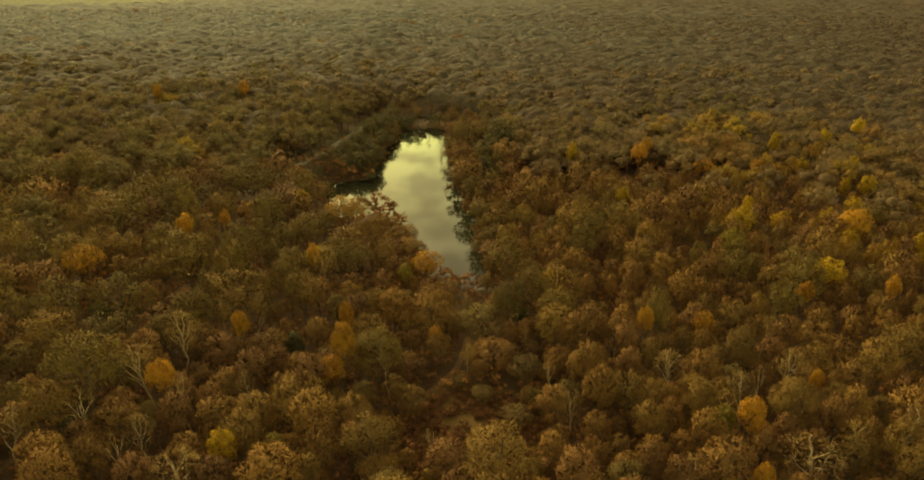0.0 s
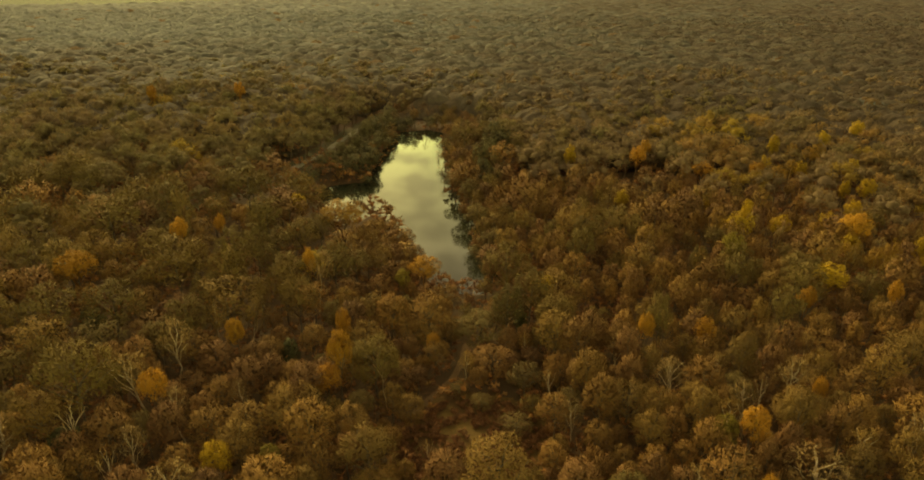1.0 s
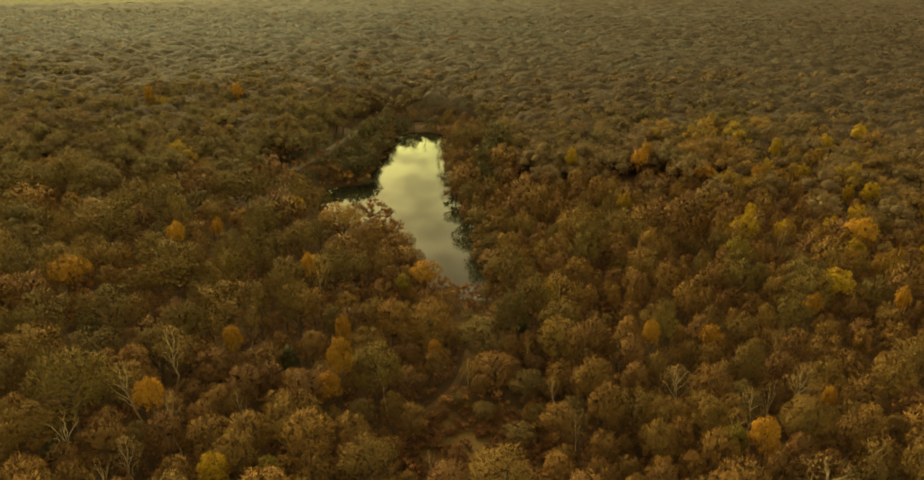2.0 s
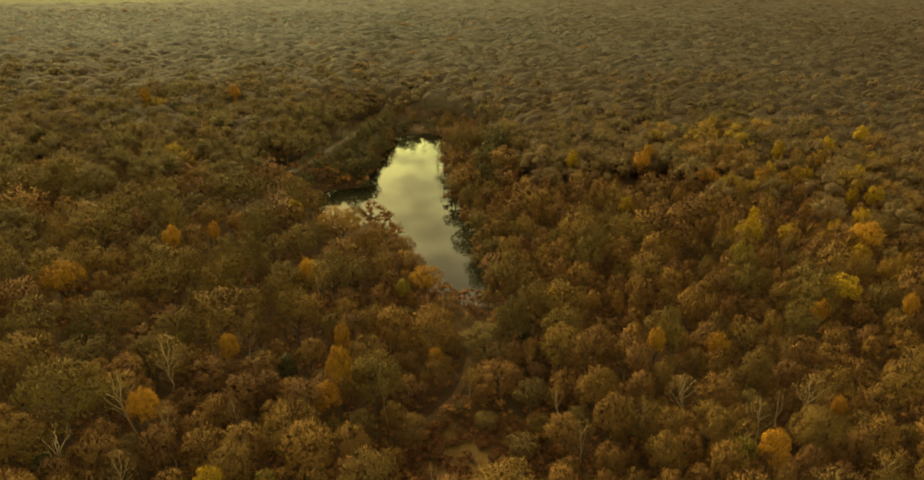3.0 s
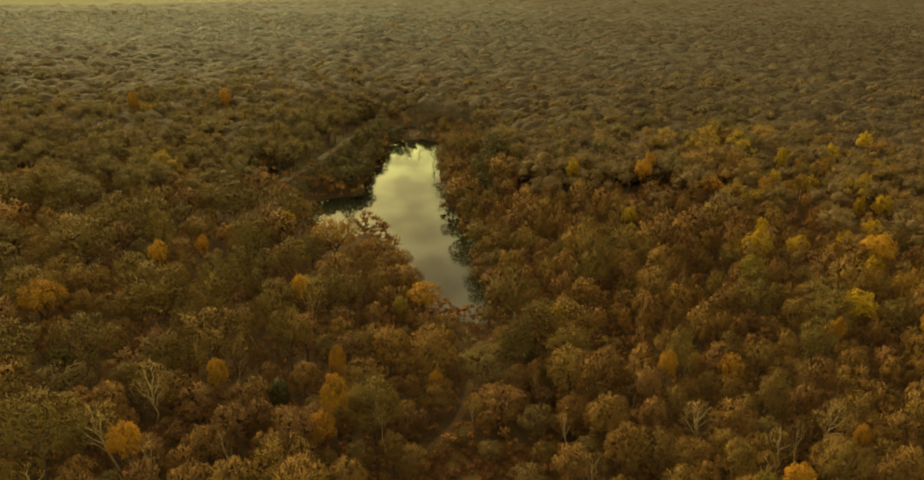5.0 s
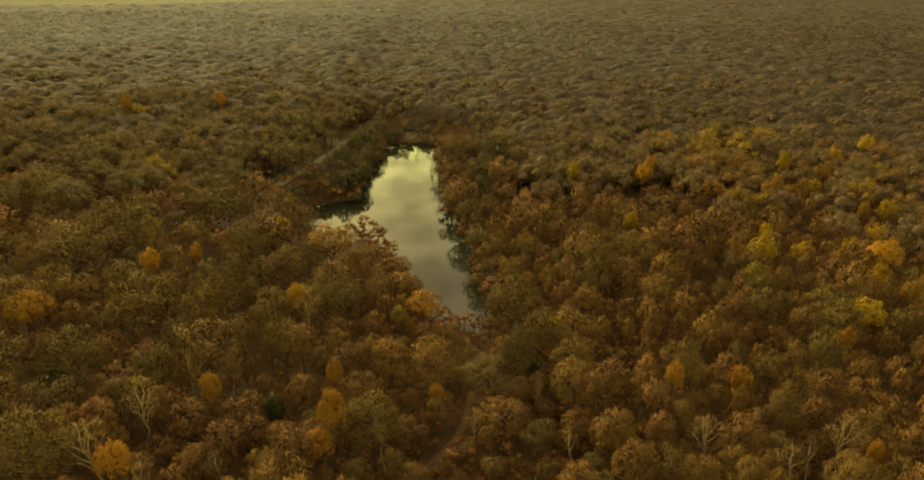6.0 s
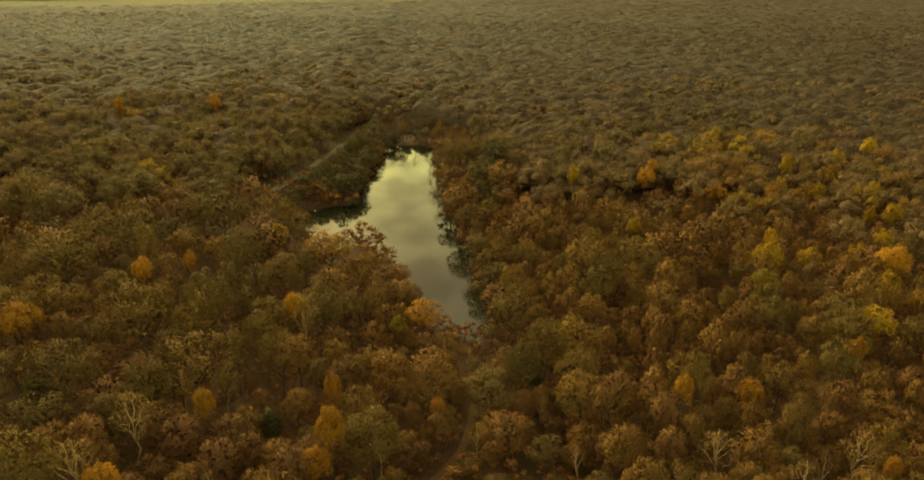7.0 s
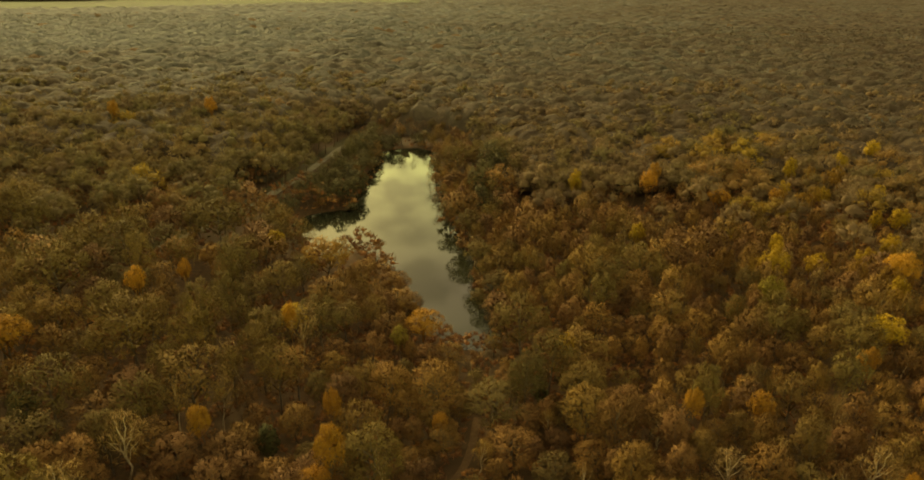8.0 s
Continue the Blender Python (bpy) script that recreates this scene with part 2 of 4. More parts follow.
def capsule_distance(x, y, rows):
    best = None
    for (x0, y0, r0), (x1, y1, r1) in zip(rows, rows[1:]):
        dx, dy = x1 - x0, y1 - y0
        u = np.clip(((x - x0) * dx + (y - y0) * dy) / (dx * dx + dy * dy), 0, 1)
        d = np.hypot(x - x0 - u * dx, y - y0 - u * dy) - (r0 + u * (r1 - r0))
        best = d if best is None else np.minimum(best, d)
    return best


def ripple(x, y, s):
    return np.sin(x / s + 1.3 * np.sin(y / (1.7 * s))) * np.cos(y / (1.2 * s) + 0.9 * np.sin(x / (1.4 * s)))


def lake_distance(x, y):
    d = np.minimum(capsule_distance(x, y, LAKE), capsule_distance(x, y, COVE))
    return d + 0.7 * ripple(x, y, 2.2) + 0.4 * ripple(x + 7, y, 0.9)


def smooth(u):
    u = np.clip(u, 0, 1)
    return u * u * (3 - 2 * u)


def ground_z(x, y):
    x, y = np.asarray(x, float), np.asarray(y, float)
    hill = 5.0 * smooth((-x - 28) / 50) + 0.8 * ripple(x, y, 60) * smooth(np.hypot(x, y - 80) / 400)
    shore = smooth((lake_distance(x, y) + 2.5) / 9.0)
    return -1.6 + (1.9 + np.maximum(hill, -0.1) + 0.25 * ripple(x, y, 5.0)) * shore


def line_distance(x, y, pts):
    return capsule_distance(x, y, [(a, b, 0.0) for a, b in pts])


def clearing_distance(x, y):
    cx, cy, rx, ry = CLEARING
    return (np.hypot((x - cx) / rx, (y - cy) / ry) - 1) * rx


def in_meadow(x, y):
    """The open fields far off, beyond the wood's edge."""
    edge = 930 + 0.55 * (x + 480) + 25 * ripple(x, y, 90)
    return (x < -40) & (y > edge) & (y < edge + 420)


# ---- mesh helpers ----
rng = np.random.default_rng(7)


def mesh_from(name, verts, tris, material, tint=None, smooth_shade=False, normals=None):
    me = bpy.data.meshes.new(name)
    n = len(tris)
    me.vertices.add(len(verts))
    me.vertices.foreach_set("co", np.ascontiguousarray(verts, np.float32).ravel())
    me.loops.add(3 * n)
    me.loops.foreach_set("vertex_index", np.ascontiguousarray(tris, np.int32).ravel())
    me.polygons.add(n)
    me.polygons.foreach_set("loop_start", np.arange(0, 3 * n, 3, dtype=np.int32))
    me.update(calc_edges=True)
    if tint is not None:
        me.attributes.new("tint", "FLOAT", "POINT").data.foreach_set("value", np.ascontiguousarray(tint, np.float32))
    if smooth_shade:
        me.polygons.foreach_set("use_smooth", np.ones(n, bool))
    me.materials.append(material)
    me.validate()
    if normals is not None:
        me.attributes.new("custom_normal", "FLOAT_VECTOR", "POINT").data.foreach_set("vector", np.ascontiguousarray(normals, np.float32).ravel())
    return me


def join(pieces):
    vs, ts, k = [], [], 0
    for v, t in pieces:
        vs.append(v)
        ts.append(t + k)
        k += len(v)
    return np.concatenate(vs), np.concatenate(ts)


def unit(v):
    return v / (np.linalg.norm(v, axis=-1, keepdims=True) + 1e-9)


def tube(points, radii, sides):
    """A tapered limb along the points, closed to a stub at its tip."""
    pts = np.asarray(points, float)
    n = len(pts)
    way = unit(np.gradient(pts, axis=0))
    side = unit(np.cross(way, np.array([0.31, 0.87, 0.2])))
    up = np.cross(way, side)
    a = np.arange(sides) * 2 * math.pi / sides
    ring = np.cos(a)[None, :, None] * side[:, None] + np.sin(a)[None, :, None] * up[:, None]
    verts = (pts[:, None] + ring * np.asarray(radii)[:, None, None]).reshape(-1, 3)
    tris = []
    for i in range(n - 1):
        for j in range(sides):
            p, q = i * sides + j, i * sides + (j + 1) % sides
            tris += [(p, q, q + sides), (p, q + sides, p + sides)]
    for j in range(1, sides - 1):
        tris.append(((n - 1) * sides, (n - 1) * sides + j, (n - 1) * sides + j + 1))
    return verts, np.array(tris)


def curve_points(a, b, sag, n, wob, g):
    u = np.linspace(0, 1, n)[:, None]
    mid = (a + b) / 2 + np.array([0, 0, sag])
    p = (1 - u) ** 2 * a + 2 * u * (1 - u) * mid + u ** 2 * b
    return p + g.normal(0, wob, p.shape) * np.sin(u * math.pi)


def slivers(pos, way, length, width, out, g):
    """One thin triangle a twig, from its foot to a pointed tip."""
    side = unit(np.cross(way, out + 0.35 * g.normal(size=way.shape)))
    v = np.stack([pos - side * width[:, None] / 2, pos + side * width[:, None] / 2, pos + way * length[:, None]], 1)
    return v.reshape(-1, 3), np.arange(3 * len(pos)).reshape(-1, 3)


def leaves(pos, size, out, g, loose=0.5):
    n = unit(out + loose * unit(g.normal(size=pos.shape)))
    a = unit(np.cross(n, g.normal(size=pos.shape)))
    b = np.cross(n, a)
    s = size[:, None]
    v = np.stack([pos + a * s * 0.62, pos - a * s * 0.4 + b * s * 0.5, pos - a * s * 0.4 - b * s * 0.5], 1)
    return v.reshape(-1, 3), np.arange(3 * len(pos)).reshape(-1, 3)


def skeleton(g, h, r, limbs, lean, low):
    """Trunk, limbs and branches of a tree as lines with radii; crown: an uneven dome of radius r."""
    thick = 0.0165 * h * (0.75 + 0.08 * r)
    az0 = g.uniform(0, 6.28)
    tip = np.array([lean * h * math.cos(az0), lean * h * math.sin(az0), 0.80 * h])
    trunk = curve_points(np.array([0, 0, -0.4]), tip, 0.02 * h, 6, 0.018 * h, g)
    trunk_r = thick * np.array([1.25, 0.95, 0.8, 0.62, 0.42, 0.2])
    mid = np.array([tip[0] * 0.8, tip[1] * 0.8, h * (low + 1) / 2])
    half = h * (1 - low) / 2
    lines, twigs = [], []
    for k in range(limbs):
        az, el = k * 2.4 + g.uniform(-0.5, 0.5), math.asin(min(0.97, max(-0.15, (k + 0.5) / limbs * 1.05 + g.uniform(-0.12, 0.12))))
        u = 0.40 + 0.5 * (k + 0.5) / limbs * g.uniform(0.8, 1.1)
        i = min(4, int(u * 5))
        a = trunk[i] + (trunk[i + 1] - trunk[i]) * (u * 5 - i)
        reach = g.uniform(0.72, 1.02)
        b = mid + reach * np.array([r * math.cos(az) * math.cos(el), r * math.sin(az) * math.cos(el), half * math.sin(el)])
        line = curve_points(a, b, 0.06 * h, 5, 0.02 * h, g)
        lines.append((line, thick * np.array([0.50, 0.40, 0.30, 0.2, 0.1])))
        for j in range(5):
            w = g.uniform(0.35, 0.95)
            i2 = min(3, int(w * 4))
            s = line[i2] + (line[i2 + 1] - line[i2]) * (w * 4 - i2)
            out = unit(s - np.array([0, 0, h * low * 0.9]))
            e = s + (out * 0.55 + unit(g.normal(size=3)) * 0.6 + np.array([0, 0, 0.25])) * r * g.uniform(0.28, 0.52)
            twigs.append((curve_points(s, e, 0.02 * h, 3, 0.01 * h, g), thick * np.array([0.17, 0.11, 0.05])))
    return trunk, trunk_r, lines, twigs, mid, half


def dome_ways(g, k):
    """Ways spread evenly over the upper part of a dome."""
    i = np.arange(k) + g.uniform(0.2, 0.8)
    z = 1 - 1.25 * i / k
    a = i * 2.399963 + g.uniform(0, 6.28)
    q = np.sqrt(np.maximum(0, 1 - z * z))
    return unit(np.stack([q * np.cos(a), q * np.sin(a), z], -1) + g.normal(0, 0.13, (k, 3)))


def crown_spots(g, n, puffs, mid, half, r):
    """Places over the puffs that a crown is made of, and the way out from each."""
    ways, sizes = puffs
    box_ = np.array([r, r, half])
    pick = g.integers(0, len(ways), n)
    d = unit(g.normal(size=(n, 3)) + ways[pick] * 0.9 + np.array([0, 0, 0.15]))
    c = mid + ways[pick] * box_ * (1 - 0.8 * sizes[pick])[:, None]
    p = c + d * sizes[pick][:, None] * np.array([r, r, 0.5 * (r + half)]) * g.uniform(0.62, 1.04, n)[:, None]
    return p, unit(d + ways[pick] * 0.5 + np.array([0, 0, 0.15]))


def twig_cloud(g, n, puffs, mid, half, r, length, width):
    p, out = crown_spots(g, n, puffs, mid, half, r)
    way = unit(out * 0.55 + np.array([0, 0, 0.1]) + unit(g.normal(size=p.shape)) * 0.8)
    length = length * g.uniform(0.5, 1.3, n)
    return slivers(p - way * length[:, None] * 0.5, way, length, width * g.uniform(0.6, 1.4, n), out, g)


def inner_cloud(g, n, mid, half, r, size):
    """Inner twigs, closing up the heart of the crown."""
    d = unit(g.normal(size=(n, 3)) + np.array([0, 0, 0.2]))
    p = mid + d * np.array([r, r, half]) * (g.uniform(0.1, 1.0, n) ** 0.5 * 0.74)[:, None]
    return leaves(p, size * g.uniform(0.6, 1.4, n), d, g, 1.6)


def crown_normals(v, puffs, mid, half, r):
    """Fine twigs take the light as the rounded masses do that they make up."""
    ways, sizes = puffs
    box_ = np.array([r, r, half])
    c = mid + ways * box_ * (1 - 0.8 * sizes)[:, None]
    near = np.argmin(((v[:, None] - c[None]) ** 2).sum(-1) / sizes[None] ** 2, 1)
    return unit(0.6 * unit(v - c[near]) + unit((v - mid) / box_) + np.array([0, 0, 0.4]))


def puff_domes(points, heights, radii, half, ways, sizes, heart):
    """The closed twig masses of far crowns: each puff an uneven dome."""
    n, k = sizes.shape
    a, b = np.arange(6) * math.pi / 3, np.arange(5) * 0.4 * math.pi + 0.4
    ring = lambda q, z: np.stack([np.cos(q) * math.sqrt(1 - z * z), np.sin(q) * math.sqrt(1 - z * z), np.full(len(q), z)], -1)
    d = np.concatenate([ring(a, -0.30), ring(b, 0.5), np.array([[0, 0, 1.0]])])
    faces = [(0, 1, 6), (1, 7, 6), (1, 2, 7), (2, 8, 7), (2, 3, 8), (3, 9, 8), (3, 4, 9), (4, 10, 9), (4, 5, 10), (5, 0, 10), (0, 6, 10)]
    faces = np.array(faces + [(6 + i, 6 + (i + 1) % 5, 11) for i in range(5)])
    spin = rng.uniform(0, 6.28, (n, k, 1))
    v = np.stack([d[:, 0] * np.cos(spin) - d[:, 1] * np.sin(spin), d[:, 0] * np.sin(spin) + d[:, 1] * np.cos(spin), d[:, 2] + 0 * spin], -1)
    v = v + ways[:, :, None] * 0.25
    box_ = np.stack([radii, radii, half], -1)[:, None, None]
    sz = sizes[:, :, None, None]
    v = ways[:, :, None] * box_ * (1 - 0.8 * sz) + v * sz * box_ * heart * rng.uniform(0.78, 1.12, (n, k, len(d), 1))
    v = v + points[:, None, None] + np.stack([0 * half, 0 * half, heights - half], -1)[:, None, None]
    return v.reshape(-1, 3), (faces[None] + (np.arange(n * k) * len(d))[:, None, None]).reshape(-1, 3)


# ---- kinds of trees: each built once, with variants, then copied ----


def part(name, me, parent, label=""):
    ob = new(name, me)
    ob.parent = parent
    return tagged(ob, label)


def make_tree(name, g, h, r, limbs, lean, low, bark, fill, material, detail, label, category, group, split=False):
    """fill: how many twigs and leaves, and their sizes. detail: sides of the tubes."""
    root = tagged(new(name), label, category, group)
    trunk, trunk_r, lines, twigs, mid, half = skeleton(g, h, r, limbs, lean, low)
    tubes = [tube(trunk, trunk_r, detail + 2)]
    small = [tube(p, q, 3) for p, q in twigs] if split else [tube(p[::2], q[::2], 3) for p, q in lines]
    t = part("trunk", mesh_from("trunk", *join(tubes), bark, smooth_shade=True), root)
    if split:
        for p, q in lines:
            part("limb", mesh_from("limb", *tube(p, q, detail), bark, smooth_shade=True), t)
    n_twig, twig_len, twig_w, n_leaf, leaf = fill
    k = int(g.integers(18, 27)) if split else int(g.integers(13, 19))
    puffs = dome_ways(g, k), g.uniform(0.26, 0.42, k)
    pieces = [] if n_twig < 300 and not n_leaf else [inner_cloud(g, *((40, mid, half, r, 0.3) if bark is M_PALE else (260, mid, half, r, 0.42) if n_twig + n_leaf > 1200 else (150, mid, half, r, 0.6)))]
    if n_twig:
        pieces.append(twig_cloud(g, n_twig, puffs, mid, half, r, twig_len, twig_w))
    if n_leaf:
        p, out = crown_spots(g, n_leaf, puffs, mid, half, r)
        pieces.append(leaves(p, leaf * g.uniform(0.6, 1.4, n_leaf), out, g, 0.8))
    v, t = join(pieces + small)
    part("crown", mesh_from("crown", v, t, material, smooth_shade=True, normals=crown_normals(v, puffs, mid, half, r)), root)
    root["radius"] = r
    return root


LABELS = {
    "bare": ("bare_tree", "bare brown deciduous tree with fine twiggy crown", "tree", "bare trees of the wood"),
    "oak": ("oak_tree", "olive brown oak with thinning autumn leaves", "tree", "oaks of the wood"),
    "hornbeam": ("hornbeam_tree", "bare hornbeam with reddish brown twigs", "tree", "hornbeams of the wood"),
    "alder": ("alder_tree", "dark bare alder with close fine twigs", "tree", "alders of the wood"),
    "island": ("lakeside_beech", "wide open beech with a few rust leaves beside the lake", "tree", "beeches with rust leaves"),
    "sycamore": ("sycamore_tree", "sycamore with tawny withered leaves", "tree", "sycamores of the wood"),
    "birch": ("birch_tree", "slender birch with pale bark and bare crown", "tree", "birches of the wood"),
    "orange": ("maple_tree", "maple in bright orange autumn leaf among bare trees", "tree", "maples in autumn leaf"),
    "yellow": ("field_maple", "small tree in bright yellow autumn leaf", "tree", "yellow trees of the wood"),
    "lime": ("willow_tree", "small tree with yellow green leaves", "tree", "yellow green trees"),
    "rust": ("beech_tree", "beech with rust brown leaves still hanging", "tree", "beeches with rust leaves"),
    "snag": ("dead_tree", "dead standing tree with pale bare limbs", "tree", "dead trees of the wood"),
    "sallow": ("willow_bush", "dense dark grey green willow bush by the lake", "bush", "willow bushes"),
    "greenoak": ("green_oak", "oak still in dull olive green leaf", "tree", "green oaks of the wood"),
    "gold": ("golden_birch", "slender birch with thinning golden leaves", "tree", "golden birches"),
    "lace": ("waterside_tree", "thin bare tree leaning at the water's edge", "tree", "waterside trees"),
    "yew": ("yew_tree", "dark green evergreen standing under bare trees", "tree", "dark evergreens"),
}
# kind: height, crown radius, limbs, lean, foot of the crown, bark, crown material, twigs and leaves near, the same farther off
KINDS = {
    "bare": (13.5, 4.8, 8, 0.04, 0.25, M_BARK, M_TWIG, (2300, 0.95, 0.12, 0, 0), (760, 1.05, 0.19, 0, 0)),
    "oak": (14.0, 5.3, 8, 0.03, 0.24, M_BARK, M_OLIVE, (1500, 1.0, 0.12, 1500, 0.21), (480, 1.0, 0.18, 480, 0.25)),
    "hornbeam": (12.8, 4.2, 7, 0.05, 0.26, M_BARK, M_HORN, (2100, 0.9, 0.12, 0, 0), (720, 1.0, 0.19, 0, 0)),
    "alder": (12.5, 3.8, 6, 0.04, 0.24, M_BARK, M_ALDER, (2000, 0.85, 0.12, 0, 0), (680, 1.0, 0.19, 0, 0)),
    "island": (13.5, 6.0, 11, 0.03, 0.45, M_BARK, M_GOLD, (900, 1.1, 0.12, 2600, 0.25), (900, 1.1, 0.13, 2600, 0.25)),
    "sycamore": (14.0, 4.9, 8, 0.03, 0.26, M_BARK, M_SYC, (1300, 0.9, 0.12, 1500, 0.22), (440, 1.0, 0.18, 480, 0.25)),
    "birch": (14.0, 4.0, 8, 0.10, 0.34, M_PALE, M_BIRCH, (600, 1.0, 0.08, 0, 0), (560, 1.0, 0.17, 0, 0)),
    "orange": (12.0, 3.4, 8, 0.05, 0.54, M_BARK, M_ORANGE, (650, 1.0, 0.08, 1900, 0.20), (200, 1.1, 0.15, 1100, 0.25)),
    "yellow": (11.5, 2.9, 7, 0.05, 0.42, M_BARK, M_YELLOW, (500, 0.9, 0.08, 1700, 0.19), (200, 1.1, 0.15, 1000, 0.24)),
    "lime": (11.0, 3.0, 7, 0.04, 0.46, M_BARK, M_LIME, (350, 0.9, 0.08, 2200, 0.19), (200, 1.1, 0.15, 1000, 0.24)),
    "rust": (13.0, 4.4, 9, 0.03, 0.38, M_BARK, M_RUST, (700, 1.1, 0.09, 1900, 0.22), (450, 1.0, 0.14, 1200, 0.18)),
    "snag": (12.0, 3.0, 6, 0.10, 0.40, M_PALE, M_BIRCH, (60, 0.9, 0.05, 0, 0), (40, 1.0, 0.08, 0, 0)),
    "sallow": (7.0, 3.9, 8, 0.05, 0.12, M_BARK, M_SALLOW, (900, 0.8, 0.11, 500, 0.2), (500, 0.9, 0.16, 300, 0.26)),
    "greenoak": (14.0, 5.1, 8, 0.03, 0.24, M_BARK, M_GREENOAK, (1300, 1.0, 0.12, 1600, 0.21), (420, 1.0, 0.18, 520, 0.25)),
    "gold": (13.0, 3.6, 8, 0.05, 0.40, M_PALE, M_GOLD, (900, 0.9, 0.10, 900, 0.18), (420, 1.0, 0.16, 500, 0.24)),
    "lace": (12.0, 2.8, 7, 0.09, 0.30, M_BARK, M_ALDER, (260, 1.0, 0.06, 0, 0), (200, 1.1, 0.09, 0, 0)),
    "yew": (9.0, 2.6, 8, 0.02, 0.05, M_BARK, M_DARK, (900, 0.7, 0.12, 900, 0.26), (300, 0.9, 0.2, 400, 0.4)),
}
near_forms, mid_forms, far_forms = {}, {}, {}
for kind, (h, r, limbs, lean, low, bark, mat, near_fill, far_fill) in KINDS.items():
    count = 5 if kind in ("bare", "oak") else 3
    near_forms[kind] = [make_tree(LABELS[kind][0], np.random.default_rng(100 + 17 * i + len(kind)), h, r * (0.9 + 0.08 * i), limbs, lean * (1 + 0.5 * i), low,
                                  bark, near_fill, mat, 4, *LABELS[kind][1:], split=True) for i in range(count)]
    mid_fill = tuple(v * (0.58 if i in (0, 3) else 1.15 if i in (2, 4) else 1) for i, v in enumerate(near_fill))
    mid_fill = (int(mid_fill[0]), mid_fill[1], mid_fill[2], int(mid_fill[3]), mid_fill[4])
    mid_forms[kind] = [make_tree(LABELS[kind][0], np.random.default_rng(500 + 11 * i + len(kind)), h, r * (0.9 + 0.08 * i), limbs, lean * (1 + 0.4 * i), low,
                                 bark, mid_fill, mat, 3, *LABELS[kind][1:]) for i in range(4)]
    far_forms[kind] = [make_tree(LABELS[kind][0], np.random.default_rng(300 + 13 * i + len(kind)), h, r * (0.92 + 0.08 * i), limbs - 2, lean * (1 + 0.4 * i), low,
                                 bark, far_fill, mat, 3, *LABELS[kind][1:]) for i in range(3)]
used_forms = set()
planted = []     # x, y, radius
tally = {}


def plant(kind, x, y, size, wide=1.0, turn=None, tilt=0.0):
    """Sets a tree of that kind on the ground; size: its height against the kind's own."""
    away = math.hypot(x + 3, y - 18)
    forms = (near_forms if 45 < y and away < 96 else mid_forms if y > 45 and away < (190 if kind in ("rust", "orange", "yellow", "lime") else 150) else far_forms)[kind]
    form = forms[int(rng.integers(len(forms)))]
    m = Matrix.Translation((x, y, float(ground_z(x, y)))) @ pose(0, 0, 0, tilt, 0, rng.uniform(0, 360) if turn is None else turn) @ Matrix.Diagonal((size * wide, size * wide, size, 1))
    if form.name in used_forms:
        copy_thing(form, m)
    else:
        used_forms.add(form.name)
        form.matrix_basis = m
    planted.append((x, y, form["radius"] * size * wide))
    tally[kind] = tally.get(kind, 0) + 1


# trees that stand out: x, y, crown width, height
ORANGE = [(44.3, 76.7, 4.6, 14.0), (-48.5, 82.1, 4.6, 14.0), (-23.2, 89.5, 6.2, 12.0), (-20.9, 91.6, 7.4, 15.0), (-41.2, 99.8, 4.6, 14.0), (-22.0, 102.7, 4.6, 13.0), (35.3, 103.3, 5.1, 12.0), (46.8, 104.4, 4.6, 12.5), (-5.2, 105.9, 4.6, 7.0), (72.6, 116.3, 4.6, 13.0), (92.0, 117.0, 5.8, 13.0)]
ORANGE_BEYOND = [(-79.7, 117.7, 8.2, 15.0), (-34.3, 130.6, 4.6, 14), (-8.8, 131.8, 7.1, 9), (-67.2, 139.0, 7.8, 13), (-60.5, 146.9, 5.5, 12), (102.9, 149.6, 6.9, 13), (81.9, 204.4, 8.4, 13), (100.7, 204.7, 4.8, 13), (61.3, 211.9, 8.4, 15), (67.4, 221.6, 4.6, 16), (-134.4, 276.9, 7.0, 14), (-98.7, 286.0, 8.4, 14)]
YELLOW = [(83.1, 127.9, 7.2, 13), (115.7, 205.9, 5.1, 13), (107.7, 212.4, 4.8, 13), (126.1, 185.0, 6.4, 14), (119.1, 184.9, 4.2, 12), (112.1, 167.8, 5.9, 13), (38.7, 211.8, 4.8, 14), (47.8, 176.3, 4.8, 13), (133.1, 203.9, 5.8, 13), (116.2, 226.1, 4.7, 14), (139.4, 235.8, 7.6, 14), (162.2, 253.1, 7.1, 14), (-34.7, 71.4, 4.5, 12)]
LIME = [(68.4, 142.4, 5.9, 14), (40.7, 77.2, 4.6, 12), (-13.0, 129.9, 4.0, 10), (-53.7, 131.6, 4.0, 14), (-28.0, 72.0, 4.1, 10)]
RUST = [(77.7, 129.7, 9.3, 14.5), (11.6, 95.4, 7.0, 8), (3.7, 189.5, 9.5, 12), (-1.7, 205.0, 9.5, 10), (5.6, 170.4, 9.2, 11), (8.1, 156.1, 7.6, 9), (4.6, 154.3, 6.1, 7), (22.8, 238.4, 9.5, 14), (3.9, 92.3, 5.9, 6), (0.1, 96.1, 5.1, 5), (9.9, 86.4, 8.1, 6), (-25.8, 100.5, 6.2, 11), (-24.7, 135.9, 8.0, 11)]
